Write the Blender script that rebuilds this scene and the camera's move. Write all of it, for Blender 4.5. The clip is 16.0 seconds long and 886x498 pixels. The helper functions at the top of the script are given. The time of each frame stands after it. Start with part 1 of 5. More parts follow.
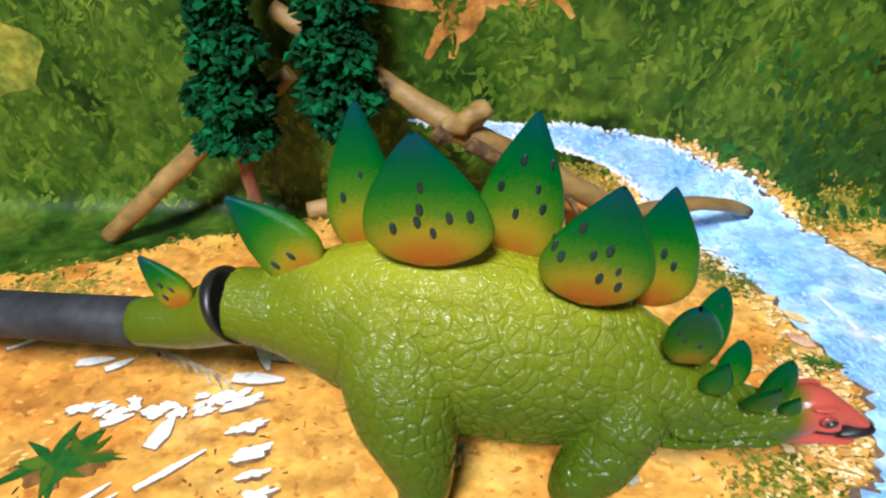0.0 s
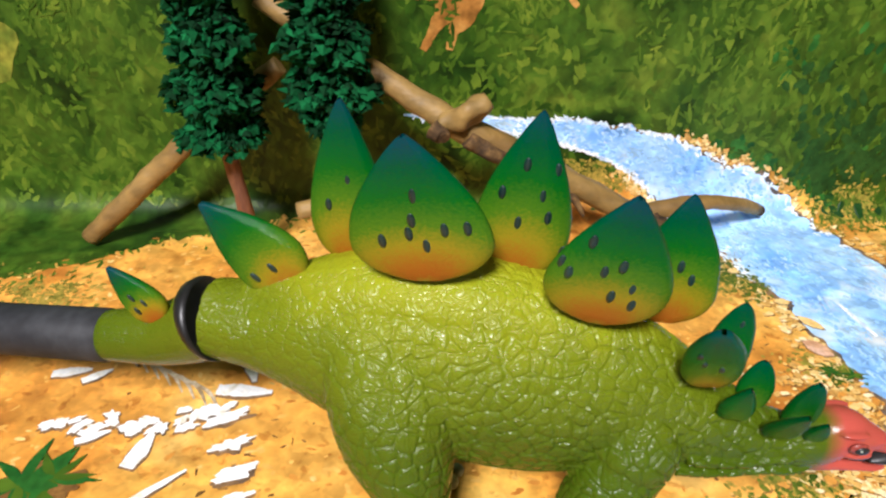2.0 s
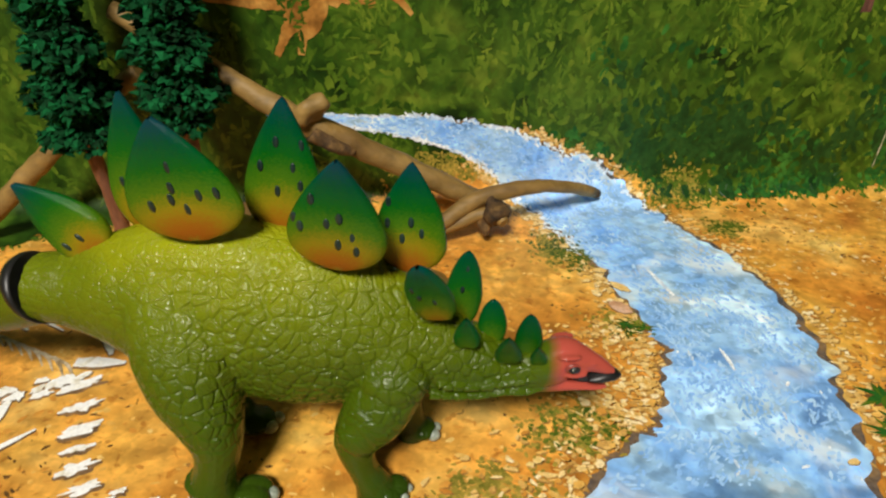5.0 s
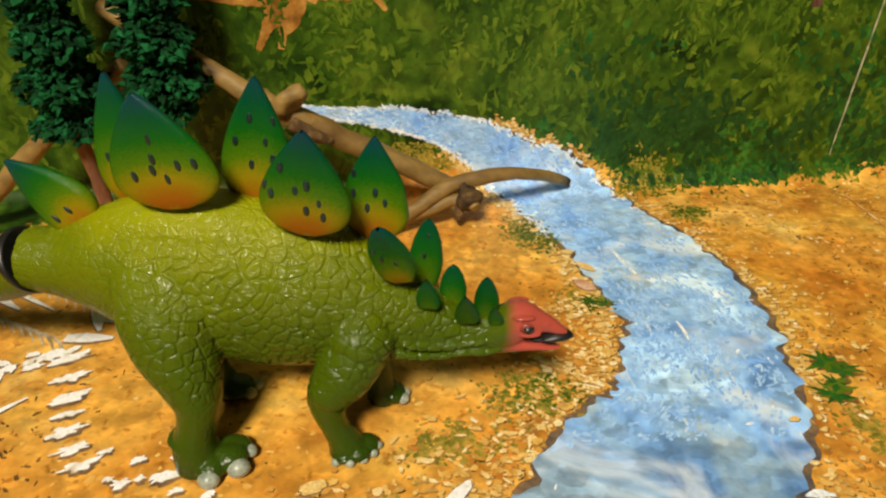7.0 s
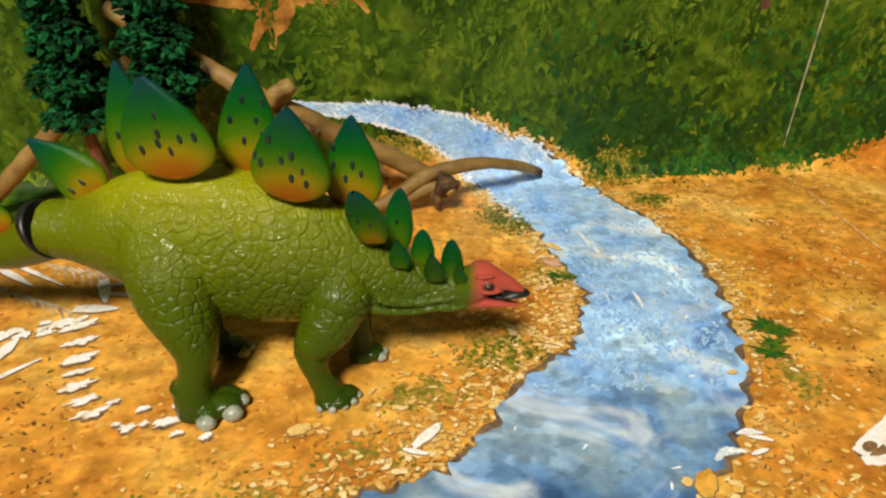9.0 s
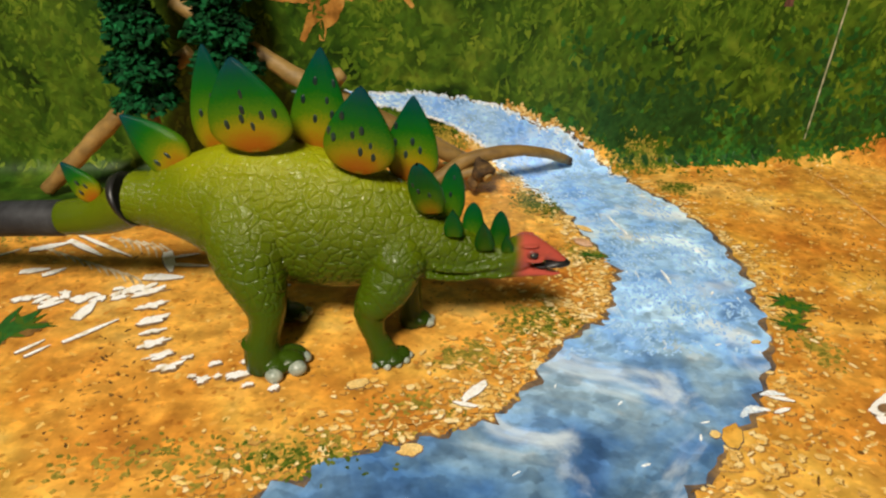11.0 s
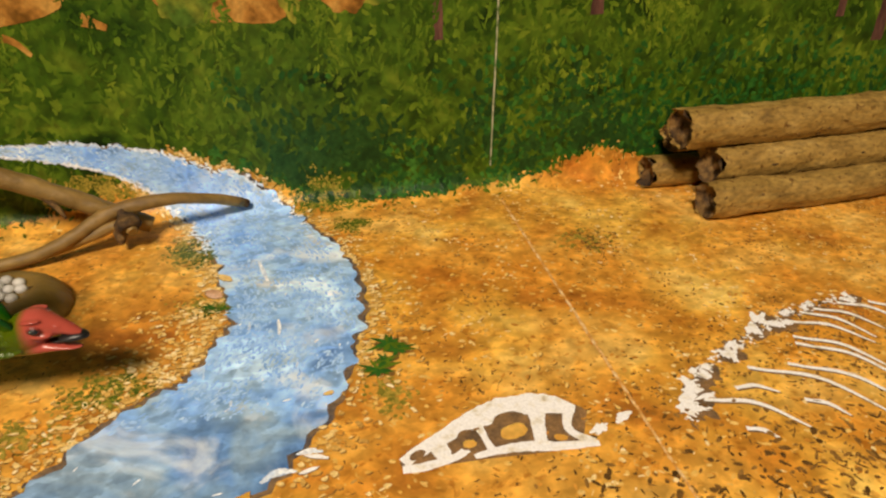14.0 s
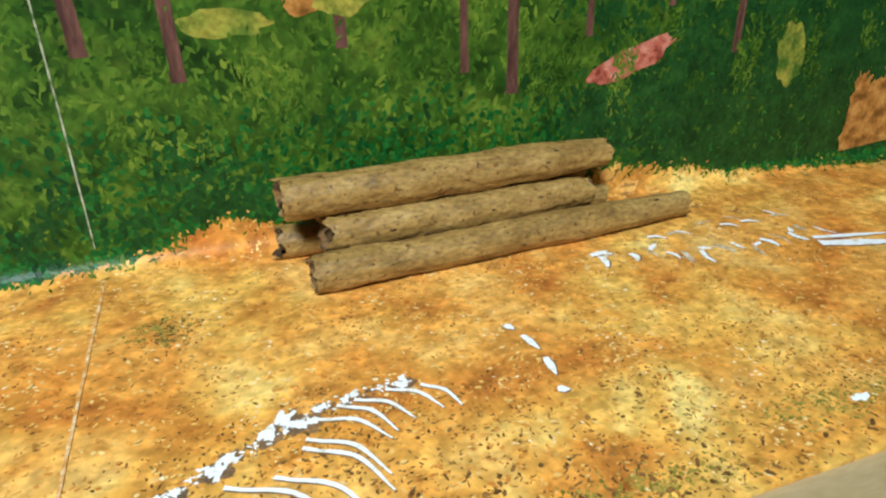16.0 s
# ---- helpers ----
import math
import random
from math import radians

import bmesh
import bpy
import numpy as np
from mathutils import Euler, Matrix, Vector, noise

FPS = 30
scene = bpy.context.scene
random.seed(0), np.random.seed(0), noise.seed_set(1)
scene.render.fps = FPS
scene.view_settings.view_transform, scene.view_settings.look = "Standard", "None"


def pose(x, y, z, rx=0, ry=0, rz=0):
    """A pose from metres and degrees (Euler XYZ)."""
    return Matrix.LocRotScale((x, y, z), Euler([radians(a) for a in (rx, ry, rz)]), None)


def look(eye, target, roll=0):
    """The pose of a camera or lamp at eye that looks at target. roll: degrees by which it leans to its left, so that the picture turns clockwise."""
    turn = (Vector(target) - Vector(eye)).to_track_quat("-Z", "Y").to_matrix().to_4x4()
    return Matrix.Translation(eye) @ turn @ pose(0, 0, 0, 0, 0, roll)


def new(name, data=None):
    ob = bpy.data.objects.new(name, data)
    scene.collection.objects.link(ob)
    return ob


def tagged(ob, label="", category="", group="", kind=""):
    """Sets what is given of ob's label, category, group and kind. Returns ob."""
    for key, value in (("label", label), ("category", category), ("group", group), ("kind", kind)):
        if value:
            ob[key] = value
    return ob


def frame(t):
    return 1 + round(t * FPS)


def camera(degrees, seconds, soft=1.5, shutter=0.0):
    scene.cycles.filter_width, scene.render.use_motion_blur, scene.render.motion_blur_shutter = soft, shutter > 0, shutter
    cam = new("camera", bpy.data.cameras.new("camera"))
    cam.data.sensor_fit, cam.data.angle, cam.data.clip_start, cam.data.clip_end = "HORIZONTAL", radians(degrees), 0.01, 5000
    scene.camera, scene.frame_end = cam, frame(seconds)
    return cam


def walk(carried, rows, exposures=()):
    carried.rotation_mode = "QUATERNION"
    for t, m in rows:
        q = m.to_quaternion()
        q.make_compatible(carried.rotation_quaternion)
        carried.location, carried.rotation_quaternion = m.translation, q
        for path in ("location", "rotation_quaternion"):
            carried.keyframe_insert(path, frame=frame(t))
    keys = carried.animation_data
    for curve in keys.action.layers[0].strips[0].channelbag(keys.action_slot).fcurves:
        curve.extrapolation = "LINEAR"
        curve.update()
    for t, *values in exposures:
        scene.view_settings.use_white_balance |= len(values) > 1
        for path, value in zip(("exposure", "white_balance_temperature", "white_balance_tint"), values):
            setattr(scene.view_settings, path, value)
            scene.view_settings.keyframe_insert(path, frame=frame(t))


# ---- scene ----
cam = camera(68.7, 16.0, soft=2.3)
PATH = [
    (0, (-0.001, -0.002, 0.141), (0.026, 1.677, -0.946), 0.9),
    (0.5, (0.001, 0.011, 0.138), (0.025, 1.668, -0.982), 0.8),
    (1, (0.001, 0.011, 0.138), (0.025, 1.668, -0.982), 0.8),
    (1.5, (-0.001, 0.004, 0.14), (0.031, 1.672, -0.965), 1.0),
    (2, (0.0, 0.01, 0.138), (0.028, 1.673, -0.973), 0.9),
    (2.5, (0.001, 0.006, 0.14), (0.027, 1.672, -0.966), 0.8),
    (3, (0.007, -0.009, 0.142), (0.052, 1.677, -0.933), 0.8),
    (3.5, (0.018, -0.013, 0.142), (0.097, 1.673, -0.931), 0.9),
    (4, (0.018, -0.018, 0.144), (0.103, 1.671, -0.923), 1.0),
    (4.5, (0.036, -0.017, 0.144), (0.152, 1.658, -0.942), 1.0),
    (7, (0.048, -0.035, 0.143), (0.207, 1.649, -0.924), 0.9),
    (7.5, (0.049, -0.032, 0.142), (0.204, 1.649, -0.929), 0.8),
    (8, (0.048, -0.035, 0.143), (0.205, 1.65, -0.924), 0.8),
    (8.5, (0.048, -0.041, 0.144), (0.2, 1.649, -0.914), 0.8),
    (9, (0.053, -0.061, 0.144), (0.227, 1.64, -0.893), 0.8),
    (9.2, (0.052, -0.069, 0.145), (0.245, 1.634, -0.885), 1.1),
    (11.3, (0.039, -0.08, 0.145), (0.174, 1.624, -0.892), 1.0),
    (11.5, (0.041, -0.08, 0.145), (0.193, 1.621, -0.896), 1.0),
    (12, (0.04, -0.075, 0.144), (0.199, 1.615, -0.913), 1.2),
    (12.5, (0.044, -0.076, 0.145), (0.201, 1.617, -0.909), 0.9),
    (13, (0.081, -0.077, 0.147), (0.324, 1.62, -0.883), 1.0),
    (13.5, (0.119, -0.079, 0.15), (0.449, 1.62, -0.852), 1.1),
    (14, (0.165, -0.083, 0.154), (0.548, 1.612, -0.837), 0.7),
    (14.5, (0.2, -0.098, 0.159), (0.763, 1.566, -0.797), 1.0),
    (15, (0.245, -0.104, 0.163), (0.884, 1.55, -0.763), 0.9),
    (15.5, (0.286, -0.1, 0.163), (0.909, 1.572, -0.741), 0.6),
    (16, (0.327, -0.094, 0.165), (0.96, 1.573, -0.742), 0.5),
]
EXPOSURES = [(0.0, 0.58, 4980, 15), (2.4, 0.54, 5350, 18), (3.2, 0.20, 5450, 10), (4.5, 0.02, 5600, 10), (7.0, -0.02, 6400, 10), (9.0, 0.02, 6250, 11),
             (11.5, 0.00, 6100, 11), (12.8, 0.00, 6250, 12), (14.0, -0.12, 6700, 17), (15.0, 0.08, 6300, 12), (15.5, 0.32, 5200, 5), (16.0, 0.42, 4650, 4)]
walk(cam, [(t, look(eye, target, roll)) for t, eye, target, roll in PATH], EXPOSURES)

# ---- world, lights, exposure ----
world = bpy.data.worlds.new("room_air")
scene.world = world
world.use_nodes = True
world.node_tree.nodes["Background"].inputs[0].default_value = (0.9, 0.85, 0.75, 1)
world.node_tree.nodes["Background"].inputs[1].default_value = 0.006


def area_lamp(name, at, target, size, watts, colour):
    data = bpy.data.lights.new(name, "AREA")
    data.shape, data.size, data.energy, data.color = "DISK", size, watts, colour
    ob = new(name, data)
    ob.matrix_world = look(at, target)
    return ob


area_lamp("pendant_lamp_light", (-0.34, -1.08, 1.52), (0.12, 0.15, 0.0), 0.40, 52.0, (1.0, 0.87, 0.68))


# ---- materials ----
def material(name, colours, scale=60.0, rough=0.5, bump=0.2, bump_scale=None, spec=0.5, detail=6.0, stretch=(1, 1, 1),
             distort=0.0, metal=0.0, island=0.0, coat=0.0, mid=(0.35, 0.65), fine=0.25, space="Object"):
    """Mottled paint, plastic or wood: a ramp of colours over noise, finer noise on top, and a bump."""
    m = bpy.data.materials.new(name)
    m.use_nodes = True
    nt = m.node_tree
    b = nt.nodes["Principled BSDF"]
    b.inputs["Roughness"].default_value = rough
    b.inputs["Metallic"].default_value = metal
    b.inputs["Specular IOR Level"].default_value = spec
    b.inputs["Coat Weight"].default_value = coat
    b.inputs["Coat Roughness"].default_value = 0.15
    tc = nt.nodes.new("ShaderNodeTexCoord")
    mp = nt.nodes.new("ShaderNodeMapping")
    mp.inputs["Scale"].default_value = stretch
    nt.links.new(tc.outputs[space], mp.inputs[0])
    nz = nt.nodes.new("ShaderNodeTexNoise")
    nz.inputs["Scale"].default_value, nz.inputs["Detail"].default_value = scale, detail
    nz.inputs["Distortion"].default_value = distort
    nt.links.new(mp.outputs[0], nz.inputs["Vector"])
    ramp = nt.nodes.new("ShaderNodeValToRGB")
    e = ramp.color_ramp.elements
    lo, hi = mid
    e[0].position, e[1].position = lo, hi
    e[0].color, e[1].color = (*colours[0], 1), (*colours[-1], 1)
    for i, c in enumerate(colours[1:-1]):
        k = e.new(lo + (hi - lo) * (i + 1) / (len(colours) - 1))
        k.color = (*c, 1)
    source = nz.outputs["Fac"]
    if island:
        geo = nt.nodes.new("ShaderNodeNewGeometry")
        mix = nt.nodes.new("ShaderNodeMix")
        mix.inputs[0].default_value = island
        nt.links.new(source, mix.inputs[2])
        mr = nt.nodes.new("ShaderNodeMapRange")
        mr.inputs[3].default_value, mr.inputs[4].default_value = lo, hi
        nt.links.new(geo.outputs["Random Per Island"], mr.inputs[0])
        nt.links.new(mr.outputs[0], mix.inputs[3])
        source = mix.outputs[0]
    nt.links.new(source, ramp.inputs[0])
    n2 = nt.nodes.new("ShaderNodeTexNoise")
    n2.inputs["Scale"].default_value, n2.inputs["Detail"].default_value = scale * 6, 4
    nt.links.new(mp.outputs[0], n2.inputs["Vector"])
    mul = nt.nodes.new("ShaderNodeMapRange")
    mul.inputs[1].default_value, mul.inputs[2].default_value = 0.3, 0.7
    mul.inputs[3].default_value, mul.inputs[4].default_value = 1 - fine, 1 + fine
    nt.links.new(n2.outputs["Fac"], mul.inputs[0])
    sc = nt.nodes.new("ShaderNodeVectorMath")
    sc.operation = "SCALE"
    nt.links.new(ramp.outputs[0], sc.inputs[0])
    nt.links.new(mul.outputs[0], sc.inputs["Scale"])
    nt.links.new(sc.outputs[0], b.inputs["Base Color"])
    if bump:
        bp = nt.nodes.new("ShaderNodeBump")
        bp.inputs["Strength"].default_value, bp.inputs["Distance"].default_value = bump, 0.0006
        n3 = nt.nodes.new("ShaderNodeTexNoise")
        n3.inputs["Scale"].default_value, n3.inputs["Detail"].default_value = bump_scale or scale * 3, 5
        nt.links.new(mp.outputs[0], n3.inputs["Vector"])
        nt.links.new(n3.outputs["Fac"], bp.inputs["Height"])
        nt.links.new(bp.outputs[0], b.inputs["Normal"])
    return m


PRINT = dict(rough=0.40, bump=0.03, spec=0.20)
def broad(m, scale, tint, lo=0.42, hi=0.62, detail=5.0, distort=0.6):
    """Broad soft patches of another printed tint, multiplied over a material's colour."""
    nt = m.node_tree
    b = nt.nodes["Principled BSDF"]
    old = b.inputs["Base Color"].links[0].from_socket
    tc = nt.nodes.new("ShaderNodeTexCoord")
    nz = nt.nodes.new("ShaderNodeTexNoise")
    nz.inputs["Scale"].default_value, nz.inputs["Detail"].default_value = scale, detail
    nz.inputs["Distortion"].default_value = distort
    nt.links.new(tc.outputs["Object"], nz.inputs["Vector"])
    mr = nt.nodes.new("ShaderNodeMapRange")
    mr.interpolation_type = "SMOOTHSTEP"
    mr.inputs[1].default_value, mr.inputs[2].default_value = lo, hi
    nt.links.new(nz.outputs["Fac"], mr.inputs[0])
    mix = nt.nodes.new("ShaderNodeMix")
    mix.data_type, mix.blend_type = "RGBA", "MULTIPLY"
    nt.links.new(mr.outputs[0], mix.inputs[0])
    nt.links.new(old, mix.inputs[6])
    mix.inputs[7].default_value = (*tint, 1)
    nt.links.new(mix.outputs[2], b.inputs["Base Color"])
    return m


def painterly(m, scale, amount, stretch=(1, 1, 1), tint=(1.0, 1.0, 1.0)):
    """Soft brush dabs of lighter and darker ink over a printed colour."""
    nt = m.node_tree
    b = nt.nodes["Principled BSDF"]
    old = b.inputs["Base Color"].links[0].from_socket
    tc = nt.nodes.new("ShaderNodeTexCoord")
    nz = nt.nodes.new("ShaderNodeTexNoise")
    nz.inputs["Scale"].default_value, nz.inputs["Detail"].default_value = scale * 0.8, 3
    nt.links.new(tc.outputs["Object"], nz.inputs["Vector"])
    warp = nt.nodes.new("ShaderNodeVectorMath")
    warp.operation = "MULTIPLY_ADD"
    warp.inputs[1].default_value = (1.6 / scale,) * 3
    nt.links.new(nz.outputs["Color"], warp.inputs[0])
    nt.links.new(tc.outputs["Object"], warp.inputs[2])
    mp = nt.nodes.new("ShaderNodeMapping")
    mp.inputs["Scale"].default_value = stretch
    nt.links.new(warp.outputs[0], mp.inputs[0])
    vo = nt.nodes.new("ShaderNodeTexVoronoi")
    vo.feature = "SMOOTH_F1"
    vo.inputs["Scale"].default_value, vo.inputs["Smoothness"].default_value = scale, 0.35
    nt.links.new(mp.outputs[0], vo.inputs["Vector"])
    sep = nt.nodes.new("ShaderNodeSeparateColor")
    nt.links.new(vo.outputs["Color"], sep.inputs[0])
    mr = nt.nodes.new("ShaderNodeMapRange")
    mr.inputs[1].default_value, mr.inputs[2].default_value = 0.15, 0.85
    mr.inputs[3].default_value, mr.inputs[4].default_value = 1 - amount, 1 + amount
    nt.links.new(sep.outputs[0], mr.inputs[0])
    sc = nt.nodes.new("ShaderNodeVectorMath")
    sc.operation = "SCALE"
    nt.links.new(old, sc.inputs[0])
    nt.links.new(mr.outputs[0], sc.inputs["Scale"])
    nt.links.new(sc.outputs[0], b.inputs["Base Color"])
    return m


SAND = material("printed_sand", [(0.44, 0.155, 0.02), (0.64, 0.28, 0.035), (0.74, 0.38, 0.06), (0.82, 0.52, 0.13)], 26, distort=0.4, fine=0.26, mid=(0.30, 0.70), **PRINT)
broad(SAND, 11, (1.05, 1.22, 1.25), 0.45, 0.62)
broad(SAND, 4.5, (0.99, 0.91, 0.80), 0.46, 0.62, 3, 0.3)
broad(SAND, 70, (0.80, 0.73, 0.62), 0.55, 0.72, 6, 0.8)
painterly(SAND, 300, 0.12, (0.8, 1.2, 1))
painterly(SAND, 110, 0.13)
broad(SAND, 230, (0.66, 0.55, 0.45), 0.58, 0.70, 4, 0.5)
SAND_DAB = material("printed_sand_dabs", [(0.46, 0.17, 0.02), (0.62, 0.28, 0.04), (0.76, 0.44, 0.09), (0.86, 0.64, 0.22)], 60, island=0.6, fine=0.15, **PRINT)
SPECK = material("printed_dark_specks", [(0.06, 0.032, 0.010), (0.19, 0.095, 0.024), (0.36, 0.19, 0.045)], 200, island=0.7, **PRINT)
PEBBLE = material("printed_pebbles", [(0.46, 0.24, 0.05), (0.70, 0.43, 0.11), (0.85, 0.63, 0.25), (0.92, 0.80, 0.52)], 220, island=0.75, fine=0.2, **PRINT)
GREEN = material("printed_jungle", [(0.006, 0.022, 0.002), (0.024, 0.062, 0.004), (0.060, 0.114, 0.007), (0.12, 0.172, 0.012)], 34, distort=0.8, fine=0.3, mid=(0.3, 0.7), **PRINT)
BLADE = material("printed_grass_blades", [(0.007, 0.025, 0.002), (0.032, 0.080, 0.004), (0.085, 0.152, 0.009), (0.20, 0.26, 0.018)], 26, island=0.50, fine=0.2, mid=(0.3, 0.7), **PRINT)
painterly(GREEN, 150, 0.22, (1.3, 1, 0.8))
LEAF = material("printed_leaves", [(0.006, 0.040, 0.008), (0.018, 0.095, 0.012), (0.050, 0.17, 0.020)], 70, island=0.65, **PRINT)
def water_material():
    """Printed water: mottled light blue, slate blue where the stream widens at the front, deepened there for lens
    vignetting.
    """
    m = material("printed_water", [(0.17, 0.36, 0.78), (0.28, 0.54, 0.99), (0.40, 0.66, 0.99), (0.56, 0.79, 0.99), (0.90, 0.96, 0.99)], 34, distort=0.9, fine=0.20, mid=(0.30, 0.72), detail=9, **PRINT)
    painterly(m, 190, 0.21, (0.75, 1.35, 1))
    painterly(m, 80, 0.16, (0.8, 1.2, 1))
    broad(m, 60, (0.74, 0.83, 0.93), 0.54, 0.66, 6, 0.8)
    nt = m.node_tree
    b = nt.nodes["Principled BSDF"]
    old = b.inputs["Base Color"].links[0].from_socket
    tc = nt.nodes.new("ShaderNodeTexCoord")
    sep = nt.nodes.new("ShaderNodeSeparateXYZ")
    nt.links.new(tc.outputs["Object"], sep.inputs[0])
    nz = nt.nodes.new("ShaderNodeTexNoise")
    nz.inputs["Scale"].default_value, nz.inputs["Detail"].default_value = 30, 5
    nt.links.new(tc.outputs["Object"], nz.inputs["Vector"])
    add = nt.nodes.new("ShaderNodeMath")
    add.operation = "MULTIPLY_ADD"
    add.inputs[1].default_value = 0.10
    nt.links.new(nz.outputs["Fac"], add.inputs[0])
    nt.links.new(sep.outputs["Y"], add.inputs[2])
    mr = nt.nodes.new("ShaderNodeMapRange")
    mr.inputs[1].default_value, mr.inputs[2].default_value = 0.075, 0.165
    mr.inputs[3].default_value, mr.inputs[4].default_value = 1.0, 0.0
    nt.links.new(add.outputs[0], mr.inputs[0])
    mix = nt.nodes.new("ShaderNodeMix")
    mix.data_type, mix.blend_type = "RGBA", "MULTIPLY"
    nt.links.new(mr.outputs[0], mix.inputs[0])
    nt.links.new(old, mix.inputs[6])
    # slate ink, with the vignetting of the front edge put into its colour
    mix.inputs[7].default_value = (0.18, 0.255, 0.33, 1)
    # soft white swirls, broken up by short dabs
    sw = nt.nodes.new("ShaderNodeTexNoise")
    sw.inputs["Scale"].default_value, sw.inputs["Detail"].default_value, sw.inputs["Distortion"].default_value = 30, 9, 0.9
    nt.links.new(tc.outputs["Object"], sw.inputs["Vector"])
    sr = nt.nodes.new("ShaderNodeMapRange")
    sr.interpolation_type = "SMOOTHSTEP"
    sr.inputs[1].default_value, sr.inputs[2].default_value, sr.inputs[4].default_value = 0.52, 0.68, 0.75
    nt.links.new(sw.outputs["Fac"], sr.inputs[0])
    white = nt.nodes.new("ShaderNodeMix")
    white.data_type = "RGBA"
    nt.links.new(sr.outputs[0], white.inputs[0])
    nt.links.new(mix.outputs[2], white.inputs[6])
    white.inputs[7].default_value = (0.80, 0.91, 0.99, 1)
    nt.links.new(white.outputs[2], b.inputs["Base Color"])
    return m


WATER = water_material()
WATER_DAB = material("printed_water_dabs", [(0.16, 0.34, 0.68), (0.28, 0.52, 0.95), (0.42, 0.66, 0.99), (0.60, 0.80, 0.99)], 60, island=0.55, fine=0.10, mid=(0.25, 0.75), **PRINT)
FOAM = material("printed_foam", [(0.55, 0.70, 0.90), (0.8, 0.88, 0.95), (0.9, 0.93, 0.95)], 150, **PRINT)
BANK = material("printed_bank_shade", [(0.07, 0.07, 0.08), (0.26, 0.16, 0.07)], 120, **PRINT)
PEBBLE_SHADE = material("printed_pebble_shade", [(0.26, 0.13, 0.03), (0.44, 0.24, 0.06)], 120, **PRINT)
BONE = material("printed_bone", [(0.40, 0.32, 0.20), (0.74, 0.68, 0.54), (0.90, 0.88, 0.82), (0.94, 0.94, 0.93)], 200, fine=0.12, mid=(0.22, 0.50), **PRINT)
STONE = material("printed_rosy_stone", [(0.40, 0.19, 0.08), (0.62, 0.36, 0.20), (0.74, 0.50, 0.36)], 160, fine=0.15, **PRINT)
BONE_DULL = material("printed_dull_bone", [(0.34, 0.24, 0.12), (0.58, 0.46, 0.30), (0.74, 0.66, 0.50)], 220, fine=0.2, **PRINT)
BONE_SHADE = material("printed_bone_shade", [(0.13, 0.085, 0.05), (0.30, 0.17, 0.07)], 160, **PRINT)
TRUNK_PRINT = material("printed_trunks", [(0.06, 0.028, 0.022), (0.15, 0.07, 0.05)], 80, stretch=(3, 3, 0.5), **PRINT)
ORANGE_PRINT = material("printed_orange", [(0.16, 0.07, 0.01), (0.38, 0.17, 0.03), (0.52, 0.28, 0.06)], 90, **PRINT)
RED_PRINT = material("printed_pink", [(0.20, 0.04, 0.025), (0.44, 0.13, 0.08), (0.55, 0.25, 0.17)], 140, fine=0.3, **PRINT)
YELLOW_PRINT = material("printed_yellow_green", [(0.06, 0.12, 0.012), (0.20, 0.22, 0.022), (0.34, 0.30, 0.035)], 60, fine=0.35, **PRINT)
SKY_PRINT = material("printed_sky", [(0.35, 0.55, 0.85), (0.55, 0.70, 0.90)], 30, **PRINT)
CREASE = material("paper_crease", [(0.10, 0.15, 0.05), (0.35, 0.36, 0.22), (0.55, 0.52, 0.36)], 260, mid=(0.35, 0.65), **PRINT)
SAND_CREASE = material("paper_crease_sand", [(0.60, 0.27, 0.05), (0.72, 0.42, 0.14), (0.80, 0.60, 0.32)], 260, mid=(0.35, 0.65), **PRINT)
TUFT_GREEN = material("printed_tuft_green", [(0.035, 0.070, 0.006), (0.085, 0.125, 0.010), (0.17, 0.19, 0.018)], 90, island=0.5, fine=0.2, **PRINT)
TUFT = material("printed_scrub", [(0.10, 0.11, 0.012), (0.19, 0.17, 0.02), (0.36, 0.27, 0.04), (0.56, 0.36, 0.06)], 130, island=0.5, fine=0.2, mid=(0.28, 0.66), **PRINT)
DARK_LEAF = material("printed_dark_leaves", [(0.006, 0.030, 0.005), (0.014, 0.055, 0.009), (0.028, 0.085, 0.013)], 60, island=0.5, **PRINT)
CARD = material("cardboard_edge", [(0.45, 0.33, 0.18), (0.55, 0.42, 0.25)], 90, rough=0.9)
TABLE = material("table_beige", [(0.36, 0.27, 0.12), (0.44, 0.34, 0.17)], 25, rough=0.5, bump=0.05, stretch=(1, 4, 1), fine=0.08)
WOOD = material("dry_twig", [(0.10, 0.052, 0.012), (0.21, 0.125, 0.030), (0.29, 0.185, 0.050), (0.42, 0.30, 0.12)], 45, rough=0.6, bump=0.9, stretch=(0.5, 1, 0.7), bump_scale=520, fine=0.28, mid=(0.20, 0.80))
KNOT = material("dark_twig_knot", [(0.022, 0.012, 0.004), (0.085, 0.045, 0.012), (0.22, 0.125, 0.035)], 160, rough=0.85, bump=1.0)
LOG = material("resin_log", [(0.15, 0.085, 0.016), (0.27, 0.165, 0.036), (0.34, 0.215, 0.050), (0.42, 0.285, 0.085)], 90, rough=0.55, bump=1.0, stretch=(0.5, 1, 1), bump_scale=420, fine=0.34, mid=(0.25, 0.75))
broad(LOG, 330, (0.40, 0.30, 0.24), 0.60, 0.70, 4, 0.3)
NEST = material("nest_plastic", [(0.23, 0.14, 0.03), (0.30, 0.19, 0.045)], 90, rough=0.45, bump=0.15, fine=0.1)
EGG = material("white_egg", [(0.72, 0.70, 0.62), (0.84, 0.83, 0.78)], 200, rough=0.35, bump=0.05, fine=0.05)
BARK = material("model_tree_trunk", [(0.16, 0.06, 0.025), (0.30, 0.13, 0.05)], 150, rough=0.7, bump=0.6, stretch=(1, 1, 0.3))
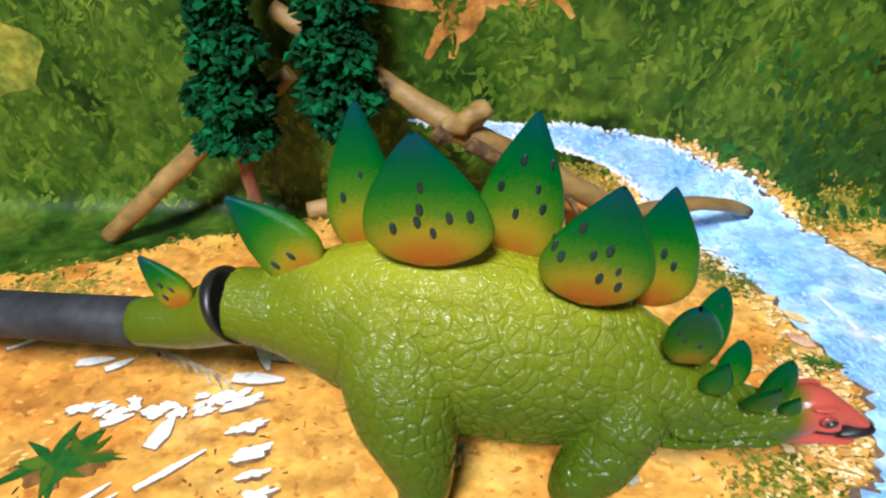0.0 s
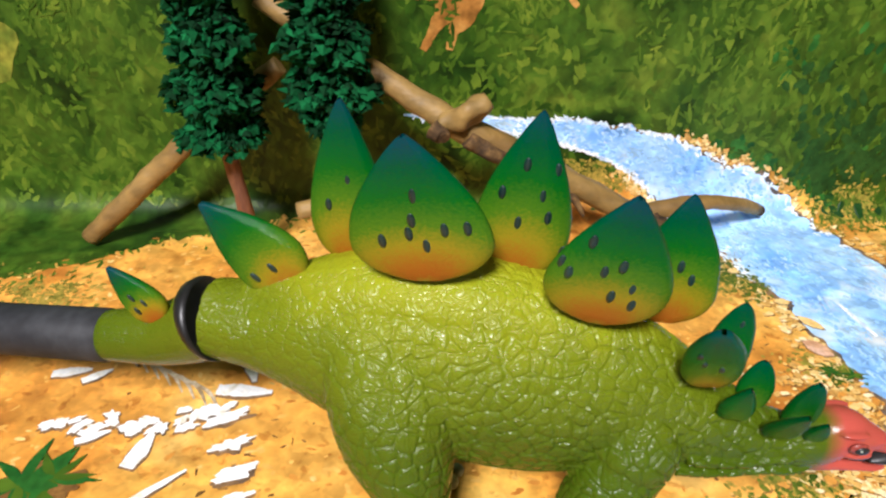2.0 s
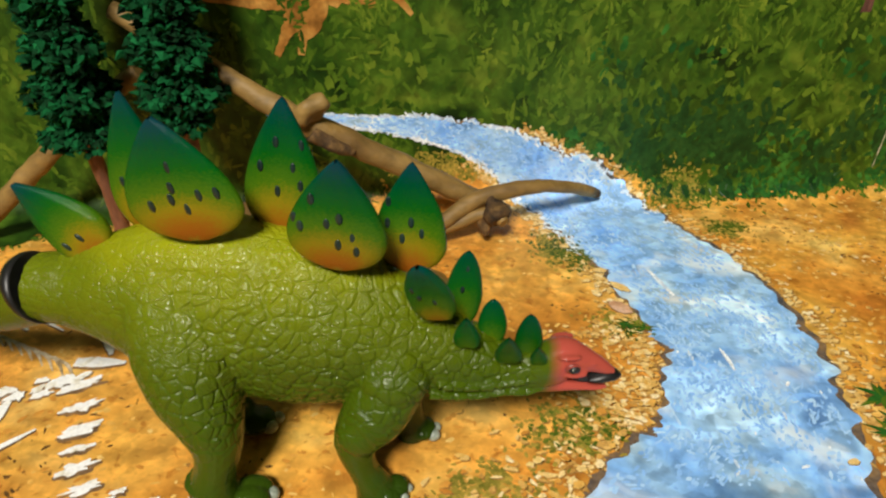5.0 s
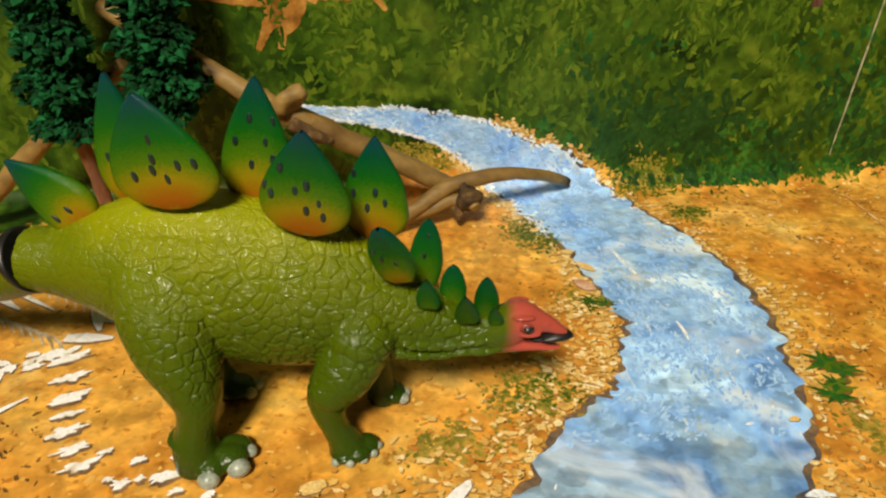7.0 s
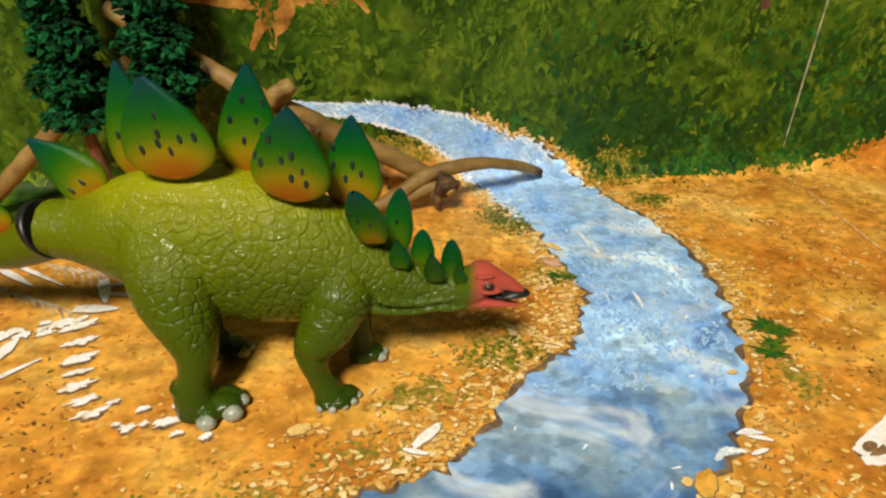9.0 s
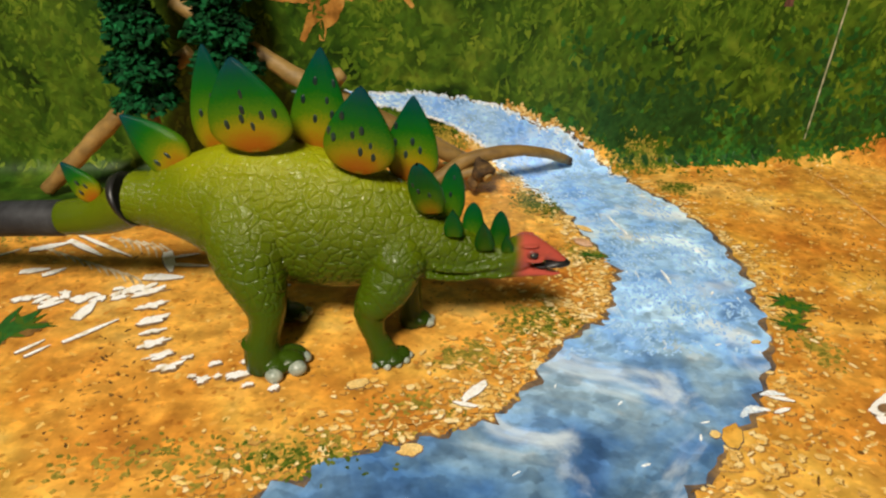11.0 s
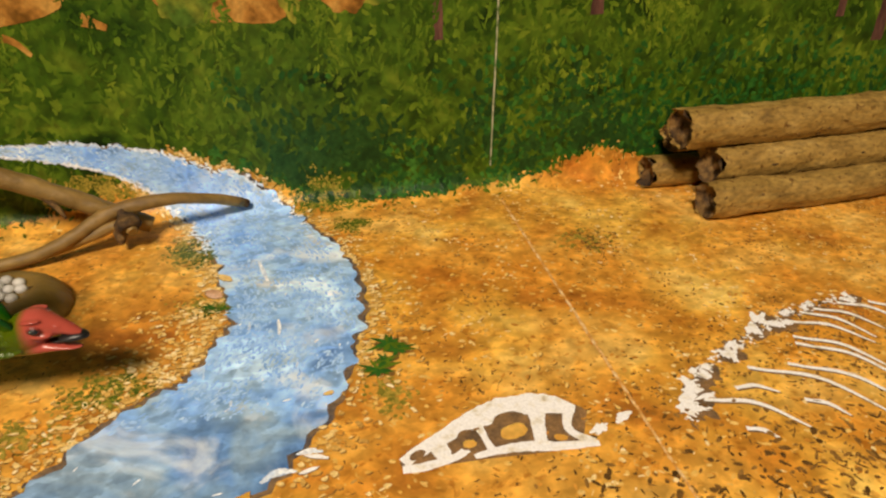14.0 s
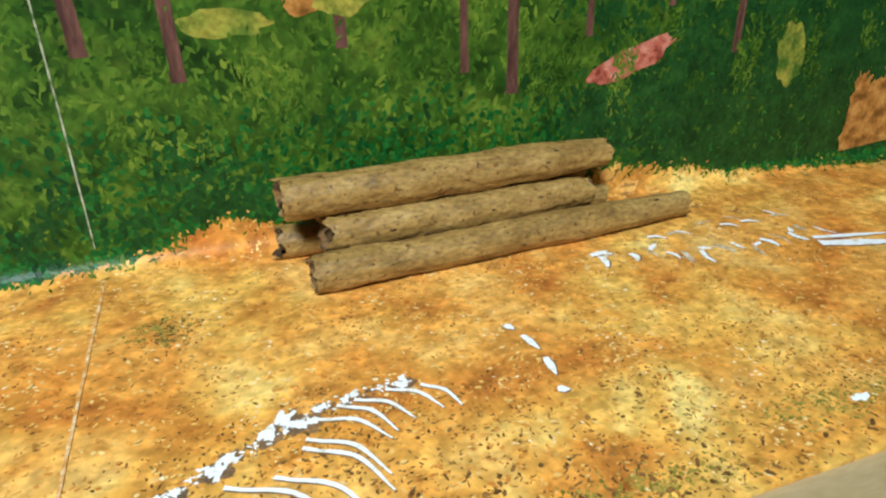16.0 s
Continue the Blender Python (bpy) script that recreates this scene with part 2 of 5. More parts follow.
CROWN = material("model_tree_foliage", [(0.001, 0.009, 0.002), (0.002, 0.030, 0.007), (0.005, 0.080, 0.020), (0.014, 0.150, 0.040)], 110, rough=0.85, spec=0.15, bump=0.6, island=0.6)
ROD = material("grey_rod", [(0.016, 0.017, 0.020), (0.034, 0.036, 0.040)], 60, rough=0.6, spec=0.25, bump=0.1)
BLACK = material("black_rubber", [(0.008, 0.008, 0.008), (0.02, 0.02, 0.02)], 90, rough=0.4, bump=0.1)
PLASTER = material("room_plaster", [(0.13, 0.11, 0.08), (0.16, 0.14, 0.10)], 3, rough=0.9, bump=0.0)
SHADE = material("lamp_housing", [(0.7, 0.7, 0.7), (0.8, 0.8, 0.8)], 20, rough=0.4)

# ---- mesh helpers ----


def part(name, bm, mat, parent=None, label=""):
    me = bpy.data.meshes.new(name)
    bm.to_mesh(me)
    bm.free()
    for m in (mat if isinstance(mat, (list, tuple)) else [mat]):
        me.materials.append(m)
    ob = new(name, me)
    if parent:
        ob.parent = parent
    if label:
        tagged(ob, label)
    return ob


def sheet(name, verts, faces, mat, parent=None, smooth=False, slots=None):
    me = bpy.data.meshes.new(name)
    me.from_pydata(verts, [], faces)
    for m in (mat if isinstance(mat, (list, tuple)) else [mat]):
        me.materials.append(m)
    if slots is not None:
        me.polygons.foreach_set("material_index", slots)
    if smooth:
        me.polygons.foreach_set("use_smooth", [True] * len(me.polygons))
    me.update()
    ob = new(name, me)
    if parent:
        ob.parent = parent
    return ob


def empty(name, at=(0, 0, 0)):
    ob = new(name)
    ob.location = at
    ob.empty_display_size = 0.01
    return ob


def box(bm, lo, hi):
    r = bmesh.ops.create_cube(bm, size=1)
    for v in r["verts"]:
        v.co = Vector([(lo[i] + hi[i]) / 2 + v.co[i] * (hi[i] - lo[i]) for i in range(3)])
    return r["verts"]


def spline(points, n):
    """Catmull-Rom through rows of numbers."""
    p = np.array(points, float)
    p = np.vstack([2 * p[0] - p[1], p, 2 * p[-1] - p[-2]])
    out = []
    for t in np.linspace(0, len(p) - 3 - 1e-9, n):
        i = int(t)
        u = t - i
        a, b, c, d = p[i:i + 4]
        out.append(0.5 * (2 * b + (c - a) * u + (2 * a - 5 * b + 4 * c - d) * u * u + (3 * b - a - 3 * c + d) * u ** 3))
    return np.array(out)


def tube(bm, rows, sides=12, lump=0.0, lump_scale=150, caps=True, slot=0):
    """A lofted limb through rows of x, y, z, radius (and, optionally, a second radius for the height)."""
    rows = np.array(rows, float)
    rings = []
    side = None
    for i, r in enumerate(rows):
        c = Vector(r[:3])
        d = Vector(rows[min(i + 1, len(rows) - 1)][:3]) - Vector(rows[max(i - 1, 0)][:3])
        d.normalize()
        if side is None:
            ref = Vector((0, 0, 1)) if abs(d.z) < 0.9 else Vector((0, 1, 0))
            side = d.cross(ref).normalized()
        side = (side - d * side.dot(d)).normalized()
        up = side.cross(d)
        ra, rb = r[3], r[4] if len(r) > 4 else r[3]
        ring = []
        for k in range(sides):
            a = 2 * math.pi * k / sides
            off = side * (ra * math.cos(a)) + up * (rb * math.sin(a))
            if lump:
                off *= 1 + lump * noise.noise((c + off) * lump_scale)
            ring.append(bm.verts.new(c + off))
        rings.append(ring)
    made = []
    for p, q in zip(rings, rings[1:]):
        for k in range(sides):
            made.append(bm.faces.new((p[k], p[(k + 1) % sides], q[(k + 1) % sides], q[k])))
    if caps:
        made.append(bm.faces.new(rings[0][::-1]))
        made.append(bm.faces.new(rings[-1]))
    for f in made:
        f.smooth, f.material_index = True, slot
    if caps:
        made[-1].smooth = made[-2].smooth = False
    return rings


def ball(bm, at, size, sub=2, lump=0.0, lump_scale=200, slot=0):
    r = bmesh.ops.create_icosphere(bm, subdivisions=sub, radius=1)
    size = size if isinstance(size, (tuple, list)) else (size,) * 3
    fs = set()
    for v in r["verts"]:
        n = Vector([v.co[i] * size[i] for i in range(3)])
        if lump:
            n *= 1 + lump * noise.noise((n + Vector(at)) * lump_scale)
        v.co = Vector(at) + n
        fs.update(v.link_faces)
    for f in fs:
        f.smooth, f.material_index = True, slot
    return r["verts"]


# ---- the printed board: u runs along it, v over the ground and on up the backdrop ----
FOLD_Y, BEND, FRONT, TOP = 0.244, 0.012, 0.012, 0.30
LEFT, RIGHT = -0.45, 1.05
V0 = FOLD_Y - BEND
V1 = V0 + BEND * math.pi / 2


def place(u, v, h=0.0):
    if v <= V0:
        return (u, v, h)
    if v < V1:
        a = (v - V0) / BEND
        return (u, V0 + (BEND - h) * math.sin(a), BEND - (BEND - h) * math.cos(a))
    return (u, FOLD_Y - h, BEND + v - V1)


def wall_v(z):
    return V1 + z - BEND


def strip_sheet(name, mat, v_list, u0, u1, steps, thick, parent=None):
    verts, faces = [], []
    us = np.linspace(u0, u1, steps)
    for h in (0.0, -thick):
        for v in v_list:
            for u in us:
                verts.append(place(u, v, h))
    n, m = len(us), len(v_list)
    for i in range(m - 1):
        for j in range(n - 1):
            a = i * n + j
            faces.append((a, a + 1, a + n + 1, a + n))
            b = a + n * m
            faces.append((b, b + n, b + n + 1, b + 1))
    for j in range(n - 1):
        faces.append((j, j + n * m, j + 1 + n * m, j + 1))
        a = (m - 1) * n + j
        faces.append((a, a + 1, a + 1 + n * m, a + n * m))
    for i in range(m - 1):
        for j in (0, n - 1):
            a = i * n + j
            q = (a, a + n, a + n + n * m, a + n * m)
            faces.append(q if j == 0 else q[::-1])
    return sheet(name, verts, faces, mat, parent)


ground = tagged(strip_sheet("ground", SAND, [FRONT, V0], LEFT, RIGHT, 2, 0.0018), "glossy printed play board with orange sand lying on the table", "play board", kind="structure")
bend_v = [V0 + (V1 - V0) * i / 32 for i in range(33)]
backdrop = tagged(strip_sheet("backdrop", GREEN, bend_v + [wall_v(TOP)], LEFT, RIGHT, 2, 0.0018), "upright printed jungle backdrop folded up from the play board", "backdrop", kind="structure")


# river: centre line u, v and half width, then a ragged outline
RIVER = spline([(0.005, -0.02, 0.05), (0.045, 0.012, 0.042), (0.085, 0.037, 0.029), (0.112, 0.066, 0.031), (0.138, 0.091, 0.030), (0.151, 0.1225, 0.027),
                (0.156, 0.150, 0.029), (0.149, 0.181, 0.029), (0.1375, 0.2135, 0.027), (0.121, 0.239, 0.022), (0.100, 0.255, 0.0145),
                (0.081, 0.267, 0.010), (0.055, 0.2745, 0.006), (0.022, 0.279, 0.0026), (0.004, 0.2810, 0.0014), (-0.012, 0.2820, 0.0004)], 320)


def river_rim(i, side, extra=0.0):
    u, v, w = RIVER[i]
    a, b = RIVER[max(i - 1, 0)][:2], RIVER[min(i + 1, len(RIVER) - 1)][:2]
    d = Vector((b[0] - a[0], b[1] - a[1])).normalized()
    n = Vector((-d.y, d.x)) * side
    rag = 0.0035 * noise.noise(Vector((u * 60, v * 60, side * 3))) + 0.0028 * noise.noise(Vector((u * 230, v * 230, side * 7)))
    k = min(1.0, w / 0.02)
    return Vector((u, v)) + n * (w + (rag + extra) * k)


def river_sheet(name, mat, extra, h, across=36, lick=0.0):
    verts, faces = [], []
    for i in range(len(RIVER)):
        u, v, w = RIVER[i]
        lap = [lick * noise.noise(Vector((u * 170, v * 170, k))) for k in (11, 23)]
        l, r = river_rim(i, 1, extra + lap[0]), river_rim(i, -1, extra + lap[1])
        for k in range(across + 1):
            p = l.lerp(r, k / across)
            verts.append(place(p.x, max(p.y, FRONT + 0.0002), h))
    n = across + 1
    for i in range(len(RIVER) - 1):
        for k in range(across):
            a = i * n + k
            faces.append((a, a + 1, a + n + 1, a + n))
    return sheet(name, verts, faces, mat, ground)


river_sheet("river_bank", BANK, 0.0004, 0.00012, lick=0.0026)
river_sheet("river_foam_edge", FOAM, -0.0019, 0.00016, lick=0.0050)
river_sheet("river", WATER, -0.0016, 0.00020, lick=0.0052)


# ---- room around: table, unseen walls and ceiling kept dark to limit bounce light, lamp ----
def slab(name, lo, hi, mat, label, category, kind="", bevel=0.0):
    bm = bmesh.new()
    box(bm, lo, hi)
    if bevel:
        bmesh.ops.bevel(bm, geom=bm.edges[:], offset=bevel, segments=2, affect="EDGES")
    return tagged(part(name, bm, mat), label, category, kind=kind)


table = empty("table", (0.3, -0.09, -0.75))


def table_part(name, lo, hi, bevel):
    bm = bmesh.new()
    o = table.location
    box(bm, [a - b for a, b in zip(lo, o)], [a - b for a, b in zip(hi, o)])
    bmesh.ops.bevel(bm, geom=bm.edges[:], offset=bevel, segments=2, affect="EDGES")
    return part(name, bm, TABLE, table)


table_part("tabletop", (-0.70, -0.60, -0.030), (1.30, 0.42, -0.0020), 0.003)
for x in (-0.64, 1.18):
    for y in (-0.54, 0.30):
        table_part("leg", (x, y, -0.75), (x + 0.06, y + 0.06, -0.031), 0.004)
tagged(table, "plain beige laminated table carrying the play board", "table")
slab("wall_north", (-2.1, 0.50, -0.75), (2.1, 0.60, 2.27), PLASTER, "plain plastered wall behind the table", "wall", "structure")
slab("wall_south", (-2.1, -2.70, -0.75), (2.1, -2.60, 2.27), PLASTER, "plain plastered wall", "wall", "structure")
slab("wall_west", (-2.2, -2.60, -0.75), (-2.1, 0.50, 2.27), PLASTER, "plain plastered wall", "wall", "structure")
slab("wall_east", (2.1, -2.60, -0.75), (2.2, 0.50, 2.27), PLASTER, "plain plastered wall", "wall", "structure")
slab("ceiling", (-2.1, -2.60, 2.27), (2.1, 0.50, 2.37), PLASTER, "plain unseen dark ceiling", "ceiling", "structure")
slab("floor", (-2.1, -2.60, -0.85), (2.1, 0.50, -0.75), TABLE, "plain beige room floor", "floor", "structure")

scratch = sheet("scratch", [(0.149, 0.0946, 0.7482), (0.161, 0.0971, 0.7482), (0.1608, 0.0979, 0.7482), (0.1488, 0.0954, 0.7482)], [(0, 1, 2, 3)], BANK, table)
# ---- what is printed on the board ----
rng = random.Random(4)
EDGE = [(-0.45, 0.190), (-0.15, 0.196), (-0.10, 0.222), (-0.06, 0.237), (0.00, 0.240), (0.05, 0.246), (0.085, 0.262), (0.10, 0.274), (0.125, 0.264), (0.15, 0.252),
        (0.17, 0.237), (0.20, 0.237), (0.24, 0.240), (0.29, 0.246), (0.310, 0.253), (0.331, 0.261), (0.352, 0.254), (0.37, 0.248), (0.53, 0.248), (0.575, 0.262), (0.63, 0.254), (0.66, 0.248), (0.80, 0.235), (1.06, 0.232)]


def edge_v(u):
    """Where the printed sand gives way to the printed jungle."""
    for (a, va), (b, vb) in zip(EDGE, EDGE[1:]):
        if u <= b:
            k = min(1.0, max(0.0, (u - a) / (b - a)))
            return va + (vb - va) * k + 0.004 * noise.noise(Vector((u * 90, 3, 0))) + 0.002 * noise.noise(Vector((u * 400, 9, 0)))
    return EDGE[-1][1]


def band(name, mat, h, low, high, parent):
    verts, faces = [], []
    us = np.linspace(LEFT + 0.001, RIGHT - 0.001, 600)
    k = 48
    for u in us:
        a, b = low(u), high(u)
        for i in range(k + 1):
            verts.append(place(u, a + (b - a) * i / k, h))
    for j in range(len(us) - 1):
        for i in range(k):
            a = j * (k + 1) + i
            if (Vector(verts[a]) - Vector(verts[a + k])).length > 1e-6 or high(us[j]) > low(us[j]):
                faces.append((a, a + k + 1, a + k + 2, a + 1))
    return sheet(name, verts, faces, mat, parent)


band("printed_sand_slope", SAND, 0.00006, lambda u: V0 - 0.004, lambda u: max(V0 - 0.0039, edge_v(u)), backdrop)
band("printed_grass_foot", GREEN, 0.00006, lambda u: min(V0 + 0.0009, edge_v(u)), lambda u: V0 + 0.001, ground)


def dabs(name, mat, parent, n, where, length, width, h0, h1, angle, sides=6, keep=None, rugged=0.75, rim=None):
    """Many small brush marks of the print, each an island of its own; rim: a drawn shadow, darker ink under their lower
    edge.
    """
    verts, faces = [], []
    under = []
    made = tries = 0
    while made < n and tries < n * 12:
        tries += 1
        u, v = where()
        if keep and not keep(u, v):
            continue
        made += 1
        l, w, a = rng.uniform(*length), rng.uniform(*width), angle(u, v)
        h = rng.uniform(h0, h1)
        c, s = math.cos(a), math.sin(a)
        base = len(verts)
        for k in range(sides):
            t = 2 * math.pi * k / sides
            r = rng.uniform(rugged, 1.15)
            x, y = l / 2 * math.cos(t) * r, w / 2 * math.sin(t) * r
            vv = max(FRONT + 0.0003, v + x * s + y * c)
            verts.append(place(u + x * c - y * s, vv, h))
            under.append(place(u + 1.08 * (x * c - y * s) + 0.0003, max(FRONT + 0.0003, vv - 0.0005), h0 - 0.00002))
        faces.append(tuple(range(base, base + sides)))
    if rim:
        tagged(sheet(name + "_rim", under, faces, rim, parent), kind="stuff")
    ob = sheet(name, verts, faces, mat, parent)
    return tagged(ob, kind="stuff")


def river_side(u, v):
    """Distance from the river's middle line, in half widths."""
    d = (RIVER[:, 0] - u) ** 2 + (RIVER[:, 1] - v) ** 2
    i = int(np.argmin(d))
    return math.sqrt(d[i]) / RIVER[i][2], math.sqrt(d[i]) - RIVER[i][2], i


def on_sand(u, v):
    return v < edge_v(u) + 0.002


flat = lambda u, v: rng.gauss(0, 0.7)
spin = lambda u, v: rng.uniform(0, math.pi)
sand_area = lambda: (rng.uniform(-0.26, 0.85), rng.uniform(FRONT + 0.001, 0.268))
dabs("sand_marks", SAND_DAB, ground, 11000, sand_area, (0.0008, 0.0036), (0.0006, 0.0020), 0.00007, 0.00011, flat, 7,
     keep=lambda u, v: on_sand(u, v) and noise.noise(Vector((u * 45, v * 45, 5))) > rng.uniform(-0.6, 0.5))
dabs("dark_specks", SPECK, ground, 5200, sand_area, (0.0005, 0.0032), (0.0004, 0.0015), 0.00011, 0.00013, spin, 8, rugged=0.4,
     keep=lambda u, v: on_sand(u, v) and noise.noise(Vector((u * 28, v * 28, 1))) + (0.55 if u > 0.2 and v < 0.10 else 0.0) > rng.uniform(0.05, 0.7))


def near_bank():
    i = rng.randrange(20, len(RIVER) - 45)
    side = rng.choice((1, 1, -1))
    p = river_rim(i, side, abs(rng.gauss(0.0008, 0.0035 if i > 120 else 0.009)))
    return p.x, p.y


dabs("bank_pebbles", PEBBLE, ground, 1300, near_bank, (0.0010, 0.0040), (0.0008, 0.0026), 0.00015, 0.00018, flat, 9, rugged=0.6, rim=PEBBLE_SHADE, keep=lambda u, v: on_sand(u, v) and v > FRONT + 0.003)


def front_bank():
    i = rng.randrange(8, 140)
    p = river_rim(i, rng.choice((1, 1, -1)), 0.0012 + abs(rng.gauss(0, 0.013)))
    return p.x, p.y


dabs("bank_stones", PEBBLE, ground, 560, front_bank, (0.0012, 0.0044), (0.0009, 0.0026), 0.00020, 0.00023, flat, 11, rugged=0.6, rim=PEBBLE_SHADE, keep=lambda u, v: FRONT + 0.004 < v < 0.16)
dabs("bank_stones", SAND_DAB, ground, 420, front_bank, (0.0014, 0.0042), (0.0010, 0.0026), 0.00020, 0.00023, flat, 11, rugged=0.6, rim=PEBBLE_SHADE, keep=lambda u, v: FRONT + 0.004 < v < 0.16)


def along_river(u, v):
    d, g, i = river_side(u, v)
    a, b = RIVER[max(i - 1, 0)], RIVER[min(i + 1, len(RIVER) - 1)]
    return math.atan2(b[1] - a[1], b[0] - a[0]) + rng.gauss(0, 0.5)


def in_river(u, v):
    return river_side(u, v)[0] < 0.93


def river_spot():
    i = int(rng.triangular(0, len(RIVER) - 12, 90))
    k = rng.uniform(-0.9, 0.9)
    p = river_rim(i, 1).lerp(river_rim(i, -1), (k + 1) / 2)
    return p.x, max(p.y, FRONT + 0.001)


dabs("water_marks", WATER_DAB, ground, 3000, river_spot, (0.0010, 0.0040), (0.0005, 0.0015), 0.00023, 0.00026, along_river, 7,
     keep=lambda u, v: v > 0.085 and river_side(u, v)[0] < 0.86 and noise.noise(Vector((u * 70, v * 70, 21))) > rng.uniform(-0.5, 0.5))


def far_rim():
    i = rng.randrange(165, len(RIVER) - 6)
    p = river_rim(i, rng.choice((1, -1)), -abs(rng.gauss(0.0006, 0.0014)))
    return p.x, p.y


dabs("foam_marks", FOAM, ground, 420, far_rim, (0.0014, 0.0050), (0.0007, 0.0018), 0.00027, 0.00030, along_river, 8, rugged=0.5)
dabs("white_flecks", FOAM, ground, 30, river_spot, (0.0012, 0.0042), (0.0005, 0.0011), 0.00026, 0.00028, along_river, 6, keep=in_river)

# jungle: broad blades over the whole backdrop, rounder leaves low on it
wall_area = lambda: (rng.uniform(-0.34, 0.95), wall_v(rng.uniform(0.004, 0.165)))
up = lambda u, v: math.pi / 2 + rng.gauss(0, 0.75)
dabs("grass_marks", BLADE, backdrop, 17000, wall_area, (0.0030, 0.0092), (0.0014, 0.0040), 0.00007, 0.00013, up, 8, rugged=0.45,
     keep=lambda u, v: v > edge_v(u) - 0.001 and noise.noise(Vector((u * 22, v * 22, 2))) > rng.uniform(-0.9, 0.45))
low_area = lambda: (rng.uniform(0.10, 0.85), wall_v(abs(rng.gauss(0.0, 0.035))))
dabs("leaf_marks", LEAF, backdrop, 3600, low_area, (0.0025, 0.0065), (0.0018, 0.0036), 0.00013, 0.00016, lambda u, v: rng.uniform(0, 3.14), 7,
     keep=lambda u, v: v > edge_v(u) and v < wall_v(0.085) and (u > 0.26 or noise.noise(Vector((u * 30, v * 30, 4))) > 0.0))
dabs("grass_tufts", BLADE, ground, 1100, lambda: (rng.uniform(-0.3, 0.85), rng.uniform(0.18, 0.275)), (0.002, 0.006), (0.0008, 0.0020), 0.00014, 0.00017, up, 5,
     keep=lambda u, v: abs(rng.gauss(0, 0.005)) > abs(v - edge_v(u)) and river_side(u, v)[0] > 1.1)


dabs("sand_overlap", SAND_DAB, ground, 420, lambda: (rng.uniform(-0.3, 0.85), rng.uniform(0.18, 0.278)), (0.0010, 0.0034), (0.0007, 0.0016), 0.00017, 0.00020, flat, 7,
     keep=lambda u, v: abs(rng.gauss(0, 0.003)) > abs(v - edge_v(u)) and river_side(u, v)[0] > 1.15)
# darker jungle print to the right, thickened to paint in the light's falloff
dabs("dark_leaf_marks", DARK_LEAF, backdrop, 8500, lambda: (rng.uniform(0.48, 0.95), wall_v(rng.uniform(0.01, 0.165))), (0.004, 0.011), (0.002, 0.005), 0.00015, 0.00019, up, 7,
     keep=lambda u, v: v > edge_v(u) + 0.002 and noise.noise(Vector((u * 18, v * 18, 6))) + (u - 0.57) * 6 > rng.uniform(-0.3, 0.5))
dabs("dark_leaf_marks", DARK_LEAF, backdrop, 900, lambda: (rng.uniform(0.13, 0.62), wall_v(abs(rng.gauss(0.0, 0.028)))), (0.003, 0.009), (0.002, 0.0045), 0.00016, 0.00019, up, 7,
     keep=lambda u, v: v > edge_v(u) + 0.002 and noise.noise(Vector((u * 24, v * 24, 8))) > rng.uniform(-0.1, 0.4))


def stroke(name, rows, mat, h, parent, label="", ragged=0.0):
    """A flat printed mark along rows of u, v, width."""
    h += rng.uniform(0, 0.00003)
    rows = spline(rows, max(6, len(rows) * 5)) if len(rows) > 2 else np.array([np.array(rows[0]) * (1 - k) + np.array(rows[1]) * k for k in np.linspace(0, 1, 6)])
    verts, faces = [], []
    for i, (u, v, w) in enumerate(rows):
        a, b = rows[max(i - 1, 0)], rows[min(i + 1, len(rows) - 1)]
        d = Vector((b[0] - a[0], b[1] - a[1])).normalized()
        n = Vector((-d.y, d.x))
        for s in (1, 0, -1):
            w2 = w / 2 * (1 + ragged * noise.noise(Vector((u * 700, v * 700, s * 5))))
            q = Vector((u, v)) + n * s * w2
            verts.append(place(q.x, max(q.y, FRONT + 0.0003), h))
    for i in range(len(rows) - 1):
        for k in range(2):
            faces.append((i * 3 + k, i * 3 + k + 1, i * 3 + k + 4, i * 3 + k + 3))
    ob = sheet(name, verts, faces, mat, parent)
    return tagged(ob, label) if label else ob


def blot(name, at, size, mat, h, parent, label="", turn=0.0, rough=0.12, n=28):
    """A flat printed patch with an uneven rim."""
    h += rng.uniform(0, 0.00003)
    c, s = math.cos(turn), math.sin(turn)
    verts = [place(at[0], at[1], h)]
    for k in range(n):
        t = 2 * math.pi * k / n
        r = 1 + rough * 2 * noise.noise(Vector((at[0] * 300 + 2 * math.cos(t), at[1] * 300 + 2 * math.sin(t), 0)))
        x, y = size[0] * r * math.cos(t), size[1] * r * math.sin(t)
        verts.append(place(at[0] + x * c - y * s, max(FRONT + 0.0003, at[1] + x * s + y * c), h))
    faces = [(0, k + 1, (k + 1) % n + 1) for k in range(n)]
    ob = sheet(name, verts, faces, mat, parent)
    return tagged(ob, label) if label else ob


def bone(a, b, w, bulge=0.0, ends=1.0, shade=True):
    """A printed bone from a to b with a dark rim on its lower side."""
    m = ((a[0] + b[0]) / 2 - (b[1] - a[1]) * bulge, (a[1] + b[1]) / 2 + (b[0] - a[0]) * bulge)
    rows = [(*a, w * ends), ((a[0] * 3 + m[0]) / 4, (a[1] * 3 + m[1]) / 4, w * 0.85), (*m, w), (*b, w * 0.35 * ends)]
    if shade:
        stroke("printed_bone_shade", [(u + 0.0002, v - 0.0007, q * 1.2) for u, v, q in rows], BONE_SHADE, 0.00015, ground)
    return stroke("printed_bone", rows, BONE if shade else BONE_DULL, 0.00019, ground, ragged=0.3)


